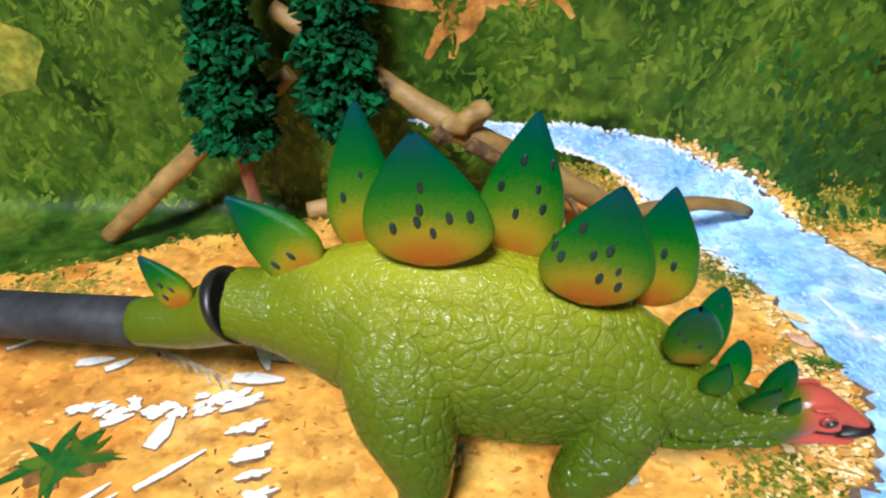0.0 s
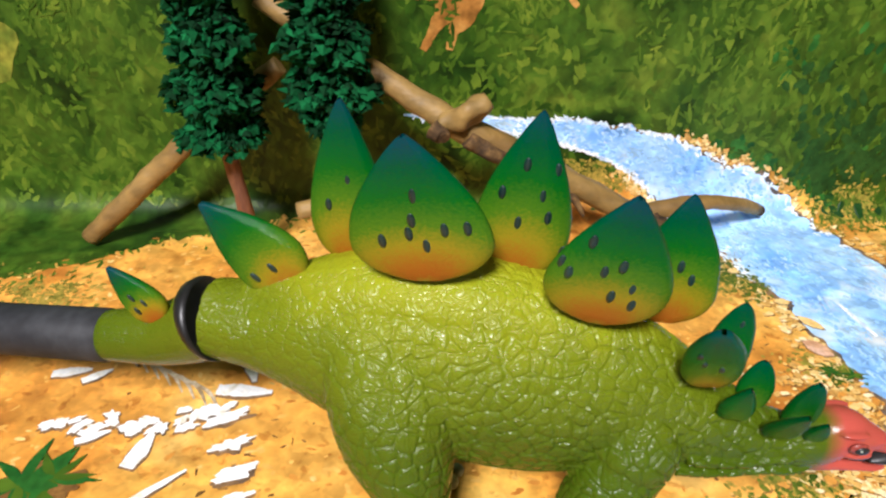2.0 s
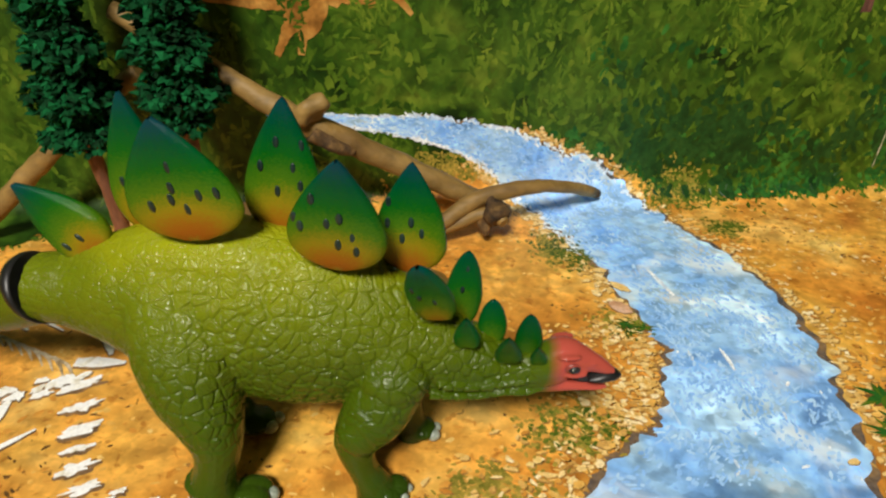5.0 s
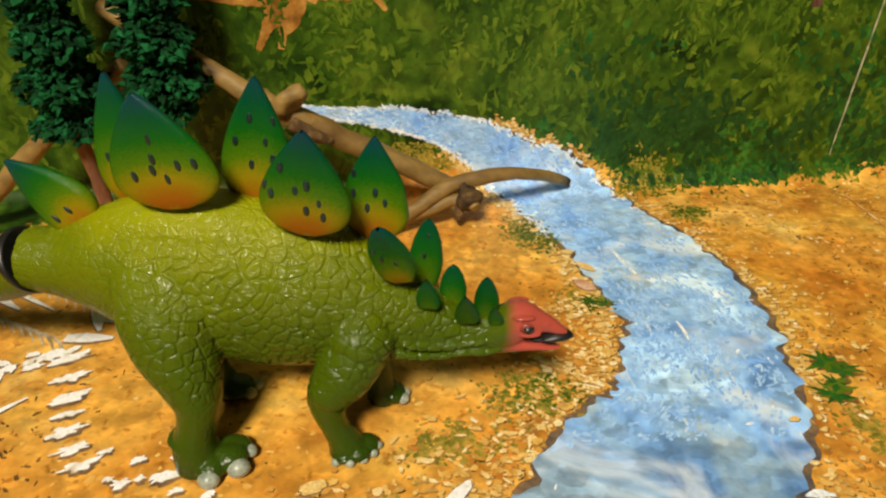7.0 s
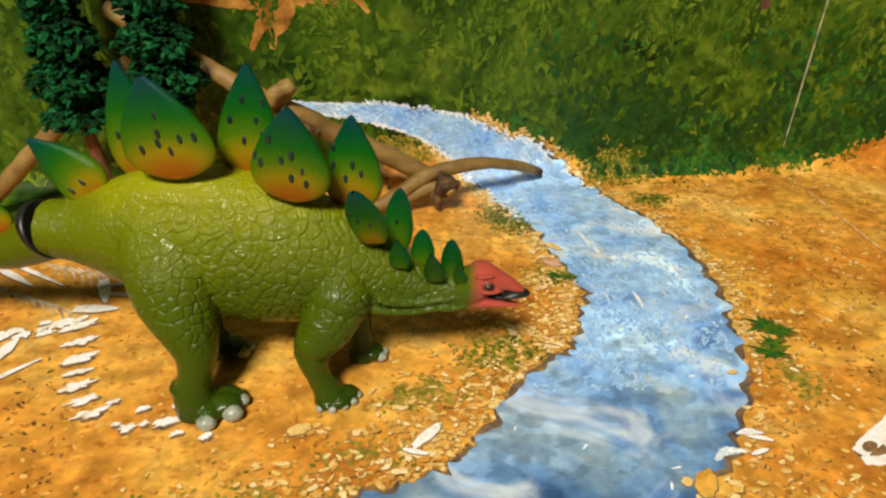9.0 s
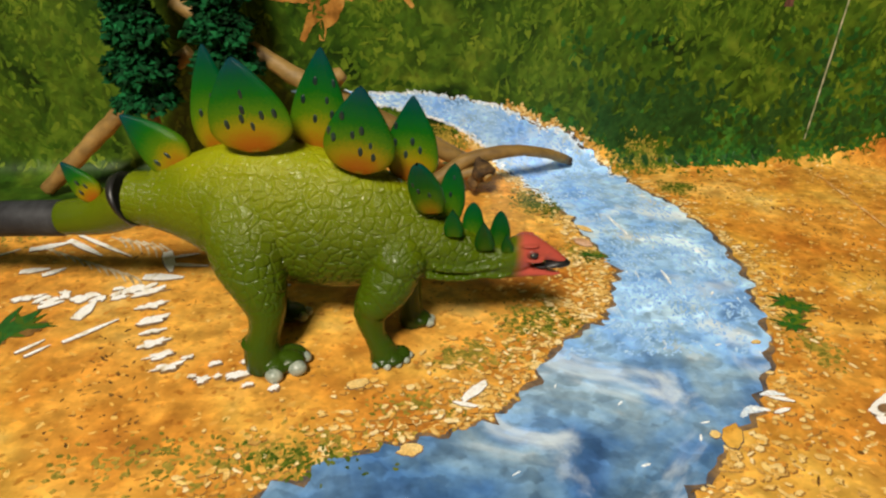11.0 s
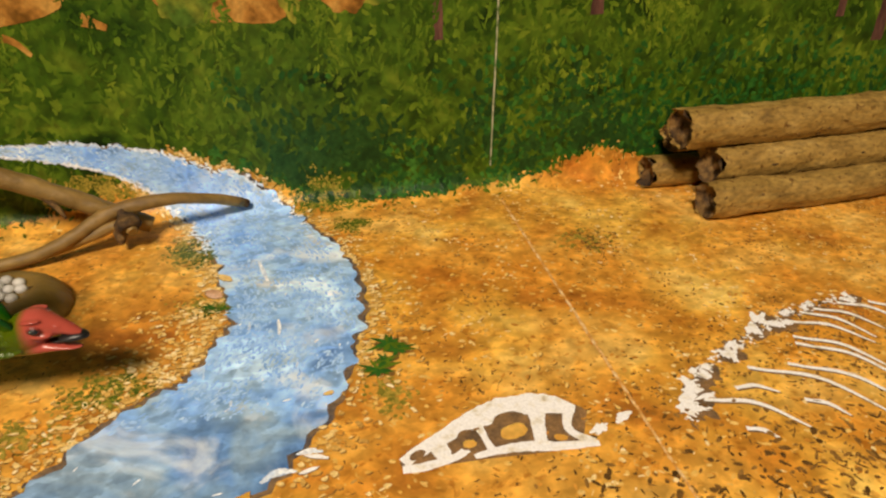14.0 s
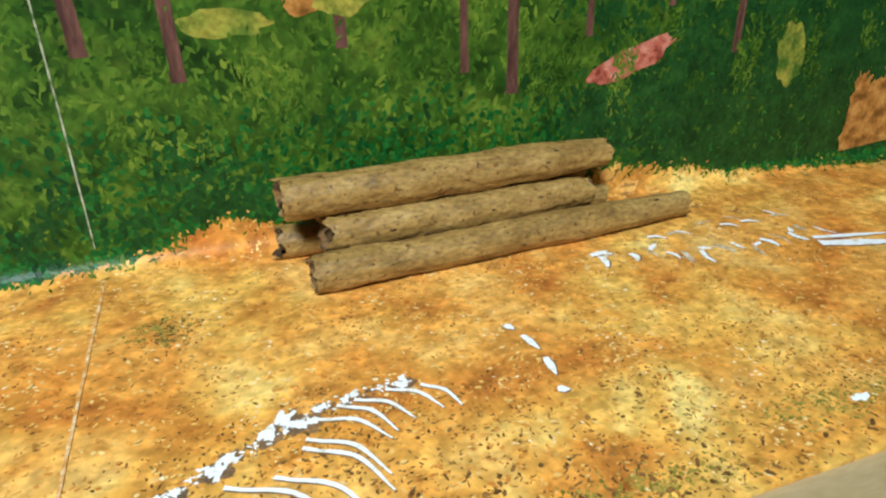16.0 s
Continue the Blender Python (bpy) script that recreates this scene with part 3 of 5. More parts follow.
# wide rib cage and its spine
for a, b in [((0.392, 0.101), (0.403, 0.084)), ((0.378, 0.103), (0.396, 0.085)), ((0.365, 0.101), (0.384, 0.083)), ((0.358, 0.100), (0.376, 0.079)), ((0.349, 0.095), (0.373, 0.076)),
             ((0.344, 0.086), (0.368, 0.060)), ((0.342, 0.082), (0.367, 0.053)), ((0.331, 0.072), (0.360, 0.040)), ((0.315, 0.073), (0.350, 0.039)), ((0.304, 0.064), (0.318, 0.059)),
             ((0.324, 0.054), (0.334, 0.044)), ((0.290, 0.061), (0.318, 0.041)), ((0.296, 0.046), (0.304, 0.040))]:
    bone(a, b, 0.0019, bulge=0.16)
for u, v, s in [(0.286, 0.060, 0.0040), (0.290, 0.068, 0.0036), (0.298, 0.074, 0.0030), (0.313, 0.082, 0.0030), (0.317, 0.086, 0.0026), (0.332, 0.092, 0.0028), (0.340, 0.096, 0.0040), (0.347, 0.094, 0.0024), (0.351, 0.101, 0.0020), (0.363, 0.103, 0.0020), (0.386, 0.104, 0.0024)]:
    s *= 1.35
    blot("printed_vertebra_shade", (u + 0.0006, v - 0.001), (s * 1.35, s), BONE_SHADE, 0.00015, ground, rough=0.45, turn=0.7)
    for k in range(5):
        blot("printed_vertebra", (u + rng.gauss(0, s * 0.5), v + rng.gauss(0, s * 0.4)), (s * rng.uniform(0.45, 0.8), s * rng.uniform(0.25, 0.45)), BONE, 0.00019, ground, rough=0.4, turn=rng.uniform(-0.3, 1.9))
SPINE = spline([(0.280, 0.053), (0.286, 0.060), (0.292, 0.069), (0.300, 0.076), (0.315, 0.084), (0.332, 0.092), (0.344, 0.096), (0.358, 0.102), (0.372, 0.104), (0.388, 0.105)], 60)


def on_spine():
    u, v = SPINE[rng.randrange(len(SPINE))][:2]
    return rng.gauss(u, 0.0012), rng.gauss(v, 0.0015)


dabs("printed_spine_shade", BONE_SHADE, ground, 150, lambda: tuple(np.array(on_spine()) + (0.0010, -0.0014)), (0.0012, 0.0046), (0.0008, 0.0024), 0.00014, 0.00015, spin, 8, rugged=0.4)
dabs("printed_spine_pieces", BONE, ground, 150, on_spine, (0.0010, 0.0038), (0.0006, 0.0018), 0.00022, 0.00024, spin, 8, rugged=0.4)
for a, b in [((0.4415, 0.128), (0.4445, 0.1235)), ((0.4455, 0.118), (0.4480, 0.106)), ((0.4475, 0.100), (0.4460, 0.088)), ((0.4420, 0.080), (0.4465, 0.078))]:
    bone(a, b, 0.0036, ends=0.6)
# long toothless skull, seen from its side
stroke("printed_skull_shade", [(0.184, 0.0530, 0.004), (0.200, 0.0570, 0.012), (0.222, 0.0615, 0.023), (0.238, 0.0600, 0.021), (0.2445, 0.0570, 0.016)], BONE_SHADE, 0.00014, ground)
for rows in ([(0.1845, 0.0545, 0.004), (0.1905, 0.0582, 0.0048), (0.200, 0.0630, 0.0058), (0.209, 0.0675, 0.0075), (0.218, 0.0700, 0.0105), (0.227, 0.0712, 0.0095), (0.236, 0.0700, 0.0095), (0.2445, 0.0655, 0.004)],
             [(0.184, 0.0520, 0.003), (0.191, 0.0518, 0.0032), (0.2005, 0.0535, 0.0028), (0.205, 0.0560, 0.003)], [(0.2065, 0.0525, 0.002), (0.216, 0.0535, 0.0034), (0.225, 0.0530, 0.0042), (0.234, 0.0512, 0.0036), (0.2465, 0.0500, 0.0026)],
             [(0.196, 0.0615, 0.005), (0.1970, 0.0560, 0.0055), (0.198, 0.0532, 0.004)], [(0.2105, 0.066, 0.0036), (0.2115, 0.0600, 0.0022), (0.2125, 0.0535, 0.0026)], [(0.2320, 0.069, 0.0065), (0.2300, 0.061, 0.0046), (0.2285, 0.0535, 0.0040)], [(0.2430, 0.0665, 0.0036), (0.2395, 0.0600, 0.0030), (0.2400, 0.0555, 0.0030), (0.2450, 0.0505, 0.0036)]):
    stroke("printed_skull_bone", rows, BONE, 0.00019, ground, ragged=0.2)
for at, size, turn in [((0.2212, 0.0628), (0.0068, 0.0062), 0.5), ((0.2060, 0.0597), (0.0036, 0.0044), -0.3), ((0.1893, 0.0566), (0.0028, 0.0017), 0.5), ((0.2362, 0.0638), (0.0019, 0.0016), 0.0), ((0.2350, 0.0560), (0.0032, 0.0030), -0.4)]:
    blot("printed_skull_opening", at, size, BONE_SHADE, 0.00024, ground, turn=turn, rough=0.07)
for at, size, turn in [((0.2215, 0.0600), (0.0050, 0.0030), 0.3), ((0.2062, 0.0578), (0.0022, 0.0018), 0.0), ((0.2352, 0.0545), (0.0022, 0.0014), -0.3)]:
    blot("printed_skull_opening_floor", at, size, SAND_DAB, 0.00028, ground, turn=turn, rough=0.1)
for at in ((0.2493, 0.0558), (0.2586, 0.0588)):
    blot("printed_chip", at, (0.0034, 0.0018), BONE, 0.00019, ground, turn=0.5, rough=0.4)
# narrow rib cage, broken skull and scattered pieces on the sand by the trees
for k in range(11):
    bone((-0.112 + 0.0042 * k, 0.168 - 0.0022 * k), (-0.101 + 0.0042 * k, 0.160 - 0.0026 * k), 0.0012, bulge=0.1, shade=False)
for k in range(7):
    bone((-0.086 + 0.0038 * k, 0.176 - 0.0012 * k), (-0.076 + 0.0038 * k, 0.166 - 0.0022 * k), 0.0012, bulge=0.1, shade=False)
for a, b, w in [((-0.103, 0.174), (-0.084, 0.160), 0.0030), ((-0.116, 0.166), (-0.101, 0.172), 0.0040), ((-0.137, 0.155), (-0.120, 0.167), 0.0018), ((-0.112, 0.149), (-0.101, 0.151), 0.0036), ((-0.102, 0.146), (-0.095, 0.151), 0.0030),
                ((-0.094, 0.124), (-0.086, 0.128), 0.0026), ((-0.0775, 0.116), (-0.0745, 0.127), 0.0048),
                ((-0.058, 0.162), (-0.052, 0.146), 0.0046), ((-0.062, 0.143), (-0.046, 0.142), 0.0048), ((-0.054, 0.152), (-0.038, 0.150), 0.0022), ((-0.056, 0.157), (-0.044, 0.160), 0.0018), ((-0.0765, 0.103), (-0.0620, 0.1155), 0.0021),
                ((-0.100, 0.178), (-0.072, 0.159), 0.0020), ((-0.024, 0.142), (-0.017, 0.137), 0.0018), ((-0.017, 0.137), (-0.011, 0.1355), 0.0022), ((-0.009, 0.134), (-0.003, 0.1345), 0.0020), ((-0.090, 0.098), (-0.083, 0.105), 0.0016), ((-0.086, 0.096), (-0.080, 0.102), 0.0014)]:
    bone(a, b, w, ends=0.8)
for u, v, l, w in [(-0.056, 0.133, 0.0125, 0.0050), (-0.053, 0.1235, 0.0115, 0.0046), (-0.050, 0.1145, 0.0120, 0.0050), (-0.048, 0.1075, 0.0080, 0.0030), (-0.046, 0.1010, 0.0100, 0.0044), (-0.041, 0.0945, 0.0100, 0.0034), (-0.037, 0.0885, 0.0090, 0.0042), (-0.032, 0.0930, 0.0050, 0.0022),
                   (-0.0245, 0.0820, 0.0050, 0.0042), (-0.0200, 0.0830, 0.0028, 0.0028), (-0.0135, 0.0835, 0.0090, 0.0042), (-0.0095, 0.0785, 0.0040, 0.0024), (-0.0010, 0.0765, 0.0038, 0.0030), (-0.0220, 0.0895, 0.0042, 0.0030), (-0.0120, 0.0900, 0.0036, 0.0026), (-0.0280, 0.0835, 0.0028, 0.0022)]:
    blot("printed_tooth", (u + 0.0006, v - 0.0009), (l / 2, w / 2), BONE_SHADE, 0.00015, ground, rough=0.3, turn=0.35)
    blot("printed_tooth", (u, v), (l / 2 * 0.92, w / 2 * 0.8), BONE, 0.00019, ground, rough=0.45, turn=0.35)
# cracked skull: a chain of small pale plates
for k in range(26):
    t = k / 25
    at = (-0.106 + 0.050 * t + rng.gauss(0, 0.0012), 0.1325 - 0.006 * math.sin(t * math.pi) + 0.004 * t + rng.gauss(0, 0.0020))
    size = (rng.uniform(0.0014, 0.0032), rng.uniform(0.0010, 0.0020))
    turn = rng.uniform(-0.4, 1.2)
    blot("printed_bone_shade", (at[0] + 0.0004, at[1] - 0.0007), (size[0] * 1.15, size[1] * 1.1), BONE_SHADE, 0.00015, ground, rough=0.35, turn=turn)
    blot("printed_bone", at, size, BONE, 0.00019, ground, rough=0.35, turn=turn)
# spread-out skeleton beside the logs
for k in range(15):
    u = 0.517 + 0.0105 * k
    v = 0.171 - 0.0022 * k if k < 9 else 0.151 + 0.002 * (k - 9)
    a, l = rng.gauss(-1.45, 0.45), rng.uniform(0.007, 0.015)
    u, v = u + rng.gauss(0, 0.002), v + rng.gauss(0, 0.0025)
    bone((u, v + 0.005), (u + l * math.cos(a), v + 0.005 + l * math.sin(a)), rng.uniform(0.0018, 0.0042), bulge=rng.uniform(-0.2, 0.2), shade=k % 2 == 0)
    if k % 3 == 0:
        blot("printed_chip", (u + 0.004, v + 0.007), (0.004, 0.0018), BONE, 0.00019, ground, rough=0.45, turn=rng.uniform(0, 3))
for k in range(9):
    u, v, a = 0.560 + 0.012 * k + rng.gauss(0, 0.003), 0.186 + rng.gauss(0, 0.003), rng.gauss(-0.6, 0.5)
    bone((u, v), (u + 0.012 * math.cos(a), v + 0.010 * math.sin(a)), rng.uniform(0.0014, 0.0030), bulge=0.15, shade=k % 2 == 0)
for a, b, w in [((0.650, 0.143), (0.700, 0.128), 0.007), ((0.652, 0.150), (0.700, 0.140), 0.004), ((0.516, 0.174), (0.528, 0.176), 0.004)]:
    bone(a, b, w, ends=0.9)
blot("printed_chip", (0.551, 0.035), (0.0045, 0.002), BONE, 0.00019, ground, rough=0.4)
for u, v, r in [(0.560, 0.200, 0.006), (0.575, 0.215, 0.007), (0.590, 0.225, 0.006), (0.600, 0.205, 0.005), (0.615, 0.215, 0.006), (0.585, 0.245, 0.008), (0.570, 0.255, 0.006), (0.605, 0.240, 0.006), (0.635, 0.200, 0.005)]:
    blot("printed_stone_rim", (u + 0.0008, v - 0.0012), (r * 1.02, r * 0.6), PEBBLE_SHADE, 0.00029, ground, rough=0.2)
    blot("printed_stone", (u, v), (r, r * 0.6), SAND_DAB, 0.00033, ground, rough=0.2)
# pale shells and stones by the water
for at, size, turn, mat in [((0.0625, 0.0710), (0.0060, 0.0018), 0.75, BONE), ((0.0590, 0.0655), (0.0040, 0.0009), -0.3, BONE), ((0.1210, 0.1610), (0.0044, 0.0030), -0.9, STONE), ((0.0255, 0.0765), (0.0036, 0.0020), 0.3, PEBBLE), ((0.1245, 0.1735), (0.0040, 0.0020), -0.8, PEBBLE),
                            ((0.1590, 0.0622), (0.0038, 0.0008), -0.3, BONE), ((0.1565, 0.0572), (0.0030, 0.0008), 0.25, BONE), ((0.1365, 0.0480), (0.0050, 0.0028), 1.0, SAND), ((0.1315, 0.0490), (0.0018, 0.0014), 0.6, PEBBLE), ((0.0415, 0.0485), (0.0036, 0.0022), 0.1, PEBBLE),
                            ((0.1100, 0.2026), (0.0020, 0.0013), 0.0, PEBBLE), ((0.1201, 0.1847), (0.0026, 0.0017), 0.0, PEBBLE), ((0.1645, 0.0900), (0.0018, 0.0010), 0.2, PEBBLE)]:
    blot("printed_stone_rim", at, (size[0] * 1.04 + 0.0001, size[1] * 1.04 + 0.0001), BANK, 0.00029, ground, turn=turn, rough=0.14)
    blot("printed_stone", (at[0], at[1] + 0.0002), size, mat, 0.00033, ground, turn=turn, rough=0.14)
stroke("printed_wave", [(0.1390, 0.1845, 0.0012), (0.1410, 0.176, 0.0020), (0.1430, 0.167, 0.0012)], FOAM, 0.00033, ground)
stroke("printed_foam", [(0.1425, 0.0555, 0.0010), (0.1470, 0.0585, 0.0028), (0.1530, 0.0578, 0.0008)], FOAM, 0.00030, ground, ragged=0.6)
stroke("printed_foam", [(0.1530, 0.0645, 0.0008), (0.1570, 0.0650, 0.0022), (0.1610, 0.0640, 0.0008)], FOAM, 0.00030, ground, ragged=0.6)
stroke("printed_wave", [(0.1475, 0.1375, 0.0008), (0.1480, 0.132, 0.0014), (0.1478, 0.127, 0.0008)], FOAM, 0.00033, ground)


# low printed plants
def leaf_star(u, v, r, n, turn=0.0):
    """A low printed rosette: narrow pointed leaflets in several greens, over a dark foot."""
    blot("printed_leaf_shade", (u + r * 0.1, v - r * 0.15), (r * 0.55, r * 0.36), SPECK, 0.00033, ground, rough=0.5)
    for k in range(n):
        a = turn + 2 * math.pi * k / n + rng.gauss(0, 0.25)
        l = r * rng.uniform(0.5, 1.15)
        c, s = math.cos(a), math.sin(a) * 0.75
        q = rng.uniform(-0.12, 0.12)
        stroke("printed_leaf", [(u, v, r * 0.08), (u + (c - s * q) * l * 0.45, v + (s + c * q) * l * 0.45, r * rng.uniform(0.14, 0.26)), (u + c * l, v + s * l, r * 0.02)], LEAF if k % 3 else BLADE, rng.uniform(0.00034, 0.00039), ground)


for u, v, r in [(0.1885, 0.1130, 0.0100), (0.1830, 0.0990, 0.0085), (0.1915, 0.1090, 0.0075), (0.1860, 0.1035, 0.0065), (-0.101, 0.111, 0.017), (-0.094, 0.113, 0.012), (0.126, 0.1495, 0.0045), (0.120, 0.151, 0.0045)]:
    leaf_star(u, v, r, 13, rng.uniform(0, 1))


def tuft(u, v, ru, rv, n, mat=TUFT):
    """A broken printed patch of scrub made of small olive marks."""
    dabs("printed_tuft", mat, ground, int(n * 3.2), lambda: (rng.gauss(u, ru), rng.gauss(v, rv)), (0.0008, 0.0026), (0.0007, 0.0018), 0.00013, 0.00018, spin, 8,
         keep=lambda a, b: noise.noise(Vector((a * 160, b * 160, 3))) > rng.uniform(-0.5, 0.35))


for u, v, ru, rv, n in [(0.106, 0.2030, 0.0050, 0.0060, 150), (0.091, 0.1060, 0.0065, 0.0050, 170), (0.060, 0.0880, 0.0050, 0.0030, 60), (0.012, 0.0500, 0.0160, 0.0050, 120), (-0.030, 0.0480, 0.0140, 0.0050, 60), (0.118, 0.1520, 0.0050, 0.0040, 60), (0.070, 0.0900, 0.0080, 0.0040, 50), (0.050, 0.0660, 0.0090, 0.0030, 60), (0.185, 0.2130, 0.0050, 0.0040, 90), (0.168, 0.2430, 0.0090, 0.0060, 160),
                        (0.120, 0.1500, 0.0030, 0.0030, 60), (0.185, 0.0860, 0.0040, 0.0050, 50), (0.062, 0.2560, 0.0120, 0.0035, 160), (0.295, 0.1760, 0.0060, 0.0060, 60), (0.430, 0.0250, 0.0250, 0.0040, 140), (0.545, 0.0360, 0.0200, 0.0050, 90), (-0.135, 0.186, 0.012, 0.007, 160)]:
    tuft(u, v, ru, rv, n)
for u, v, ru, rv, n in [(0.1075, 0.2010, 0.0035, 0.0050, 26), (0.091, 0.1060, 0.0050, 0.0035, 22), (0.122, 0.1500, 0.0025, 0.0025, 16), (0.012, 0.0480, 0.0120, 0.0035, 20), (0.185, 0.2130, 0.0040, 0.0030, 18), (0.168, 0.2430, 0.0060, 0.0050, 22)]:
    tuft(u, v, ru, rv, n, YELLOW_PRINT)
for u, v, ru, rv, n in [(0.1075, 0.2020, 0.0048, 0.0050, 90), (0.113, 0.192, 0.003, 0.004, 40), (0.091, 0.1060, 0.0055, 0.0035, 50), (0.121, 0.1500, 0.0030, 0.0028, 46), (0.186, 0.2150, 0.0040, 0.0026, 50), (0.172, 0.2400, 0.0070, 0.0050, 90), (0.012, 0.0480, 0.0100, 0.0030, 50)]:
    dabs("printed_tuft_leaves", TUFT_GREEN, ground, int(n * 1.5), lambda: (rng.gauss(u, ru), rng.gauss(v, rv)), (0.0012, 0.0036), (0.0008, 0.0020), 0.00020, 0.00024, up, 7, rugged=0.5)
dabs("pale_grit", PEBBLE, ground, 1500, lambda: (rng.uniform(0.16, 0.62), rng.uniform(0.016, 0.24)), (0.0006, 0.0032), (0.0005, 0.0020), 0.00012, 0.00014, flat, 7,
     keep=lambda u, v: on_sand(u, v) and river_side(u, v)[0] > 1.0 and noise.noise(Vector((u * 34, v * 34, 12))) > rng.uniform(-0.1, 0.5))
dabs("sand_chips", SAND_DAB, ground, 900, lambda: (rng.uniform(0.20, 0.66), rng.uniform(0.016, 0.235)), (0.0010, 0.0036), (0.0007, 0.0019), 0.00016, 0.00018, spin, 8, rugged=0.45, rim=SPECK,
     keep=lambda u, v: on_sand(u, v) and river_side(u, v)[0] > 1.1 and noise.noise(Vector((u * 40, v * 40, 15))) > rng.uniform(-0.1, 0.45))
dabs("dry_scrub", SPECK, ground, 620, lambda: (rng.gauss(0.36, 0.07), abs(rng.gauss(0.0, 0.020)) + 0.016), (0.0006, 0.0046), (0.0005, 0.0024), 0.00019, 0.00022, spin, 6)
dabs("dry_scrub", SPECK, ground, 260, lambda: (rng.gauss(0.345, 0.028), rng.gauss(0.085, 0.016)), (0.001, 0.003), (0.0005, 0.0013), 0.00011, 0.00014, spin, 6)
dabs("dry_scrub", SPECK, ground, 90, lambda: (rng.gauss(0.300, 0.006), rng.gauss(0.172, 0.008)), (0.001, 0.003), (0.0005, 0.0013), 0.00019, 0.00022, spin, 6)

# trunks, plain painted creatures and sky high on the backdrop
for u, z0, w in [(0.318, 0.094, 0.0046), (0.398, 0.106, 0.0040), (0.466, 0.089, 0.0034), (0.496, 0.075, 0.0050), (0.544, 0.105, 0.0030), (0.600, 0.120, 0.0030), (0.234, 0.084, 0.0034), (0.278, 0.108, 0.0050), (-0.012, 0.090, 0.0050), (0.655, 0.09, 0.004)]:
    stroke("printed_trunk", [(u + 0.0012, wall_v(z0), w * 1.5), (u, wall_v(z0 + 0.03), w * 1.35), (u - 0.002, wall_v(z0 + 0.08), w * 1.25)], TRUNK_PRINT, 0.00020, backdrop, ragged=0.2)
for at, size, turn, mat in [((0.577, 0.0890), (0.0300, 0.0085), 0.36, RED_PRINT), ((0.343, 0.1200), (0.0210, 0.0070), 0.0, YELLOW_PRINT), ((0.383, 0.1330), (0.0130, 0.0090), 0.5, ORANGE_PRINT), ((0.400, 0.1300), (0.0150, 0.0080), 0.0, YELLOW_PRINT), ((0.025, 0.1050), (0.0420, 0.0130), 0.1, ORANGE_PRINT),
                            ((0.138, 0.1100), (0.0360, 0.0150), 0.0, ORANGE_PRINT), ((0.163, 0.1090), (0.0050, 0.0160), 0.15, YELLOW_PRINT), ((0.118, 0.1060), (0.0130, 0.0120), 0.4, YELLOW_PRINT), ((0.190, 0.1080), (0.0110, 0.0100), -0.3, ORANGE_PRINT), ((0.196, 0.1120), (0.0040, 0.0120), 0.5, YELLOW_PRINT),
                            ((0.206, 0.1100), (0.0110, 0.0085), 0.2, YELLOW_PRINT), ((-0.170, 0.0660), (0.0220, 0.0150), 0.3, YELLOW_PRINT), ((-0.215, 0.0500), (0.0300, 0.0120), 0.1, YELLOW_PRINT), ((-0.185, 0.1050), (0.0450, 0.0180), 0.0, SKY_PRINT), ((0.705, 0.0860), (0.0120, 0.0220), 0.2, YELLOW_PRINT)]:
    blot("printed_shape", (at[0], wall_v(at[1])), size, mat, rng.uniform(0.00021, 0.00028), backdrop, turn=turn, rough=0.16)
for rows in ([(0.006, 0.094, 0.013), (0.004, 0.083, 0.0090), (0.000, 0.0760, 0.0040), (-0.0043, 0.0678, 0.0026)], [(0.012, 0.093, 0.014), (0.0105, 0.081, 0.0085), (0.0065, 0.0745, 0.0042), (0.0051, 0.0680, 0.0026)],
             [(-0.034, 0.0915, 0.0040), (-0.012, 0.0900, 0.0080), (0.003, 0.0920, 0.0140)], [(0.000, 0.0960, 0.014), (0.020, 0.0960, 0.017), (0.036, 0.0985, 0.014)], [(0.024, 0.0930, 0.010), (0.033, 0.0890, 0.0050), (0.0345, 0.0865, 0.0030)],
             [(0.034, 0.0930, 0.0060), (0.043, 0.0900, 0.0030), (0.0495, 0.0835, 0.0020)], [(0.0730, 0.0985, 0.0060), (0.0830, 0.0945, 0.0030)]):
    stroke("printed_leg", [(u, wall_v(z), w) for u, z, w in rows], ORANGE_PRINT, 0.00030, backdrop, ragged=0.3)
stroke("printed_post", [(0.757, wall_v(0.074), 0.018), (0.753, wall_v(0.110), 0.024), (0.752, wall_v(0.150), 0.026)], DARK_LEAF, 0.00030, backdrop, ragged=0.4)
stroke("printed_post", [(0.8060, wall_v(0.0125), 0.062), (0.8035, wall_v(0.040), 0.060), (0.8000, wall_v(0.074), 0.054)], ORANGE_PRINT, 0.00043, backdrop, ragged=0.15)
dabs("dark_leaf_marks", DARK_LEAF, backdrop, 260, lambda: (rng.uniform(0.765, 0.84), wall_v(abs(rng.gauss(0.076, 0.006)))), (0.004, 0.010), (0.002, 0.005), 0.00045, 0.00050, up, 7)
dabs("jungle_overlap", BLADE, backdrop, 2600, lambda: (rng.uniform(-0.25, 0.8), wall_v(rng.gauss(0.088, 0.014))), (0.0025, 0.0075), (0.0007, 0.0019), 0.00033, 0.00040, up, 5, keep=lambda u, v: noise.noise(Vector((u * 50, v * 20, 7))) > 0.12)

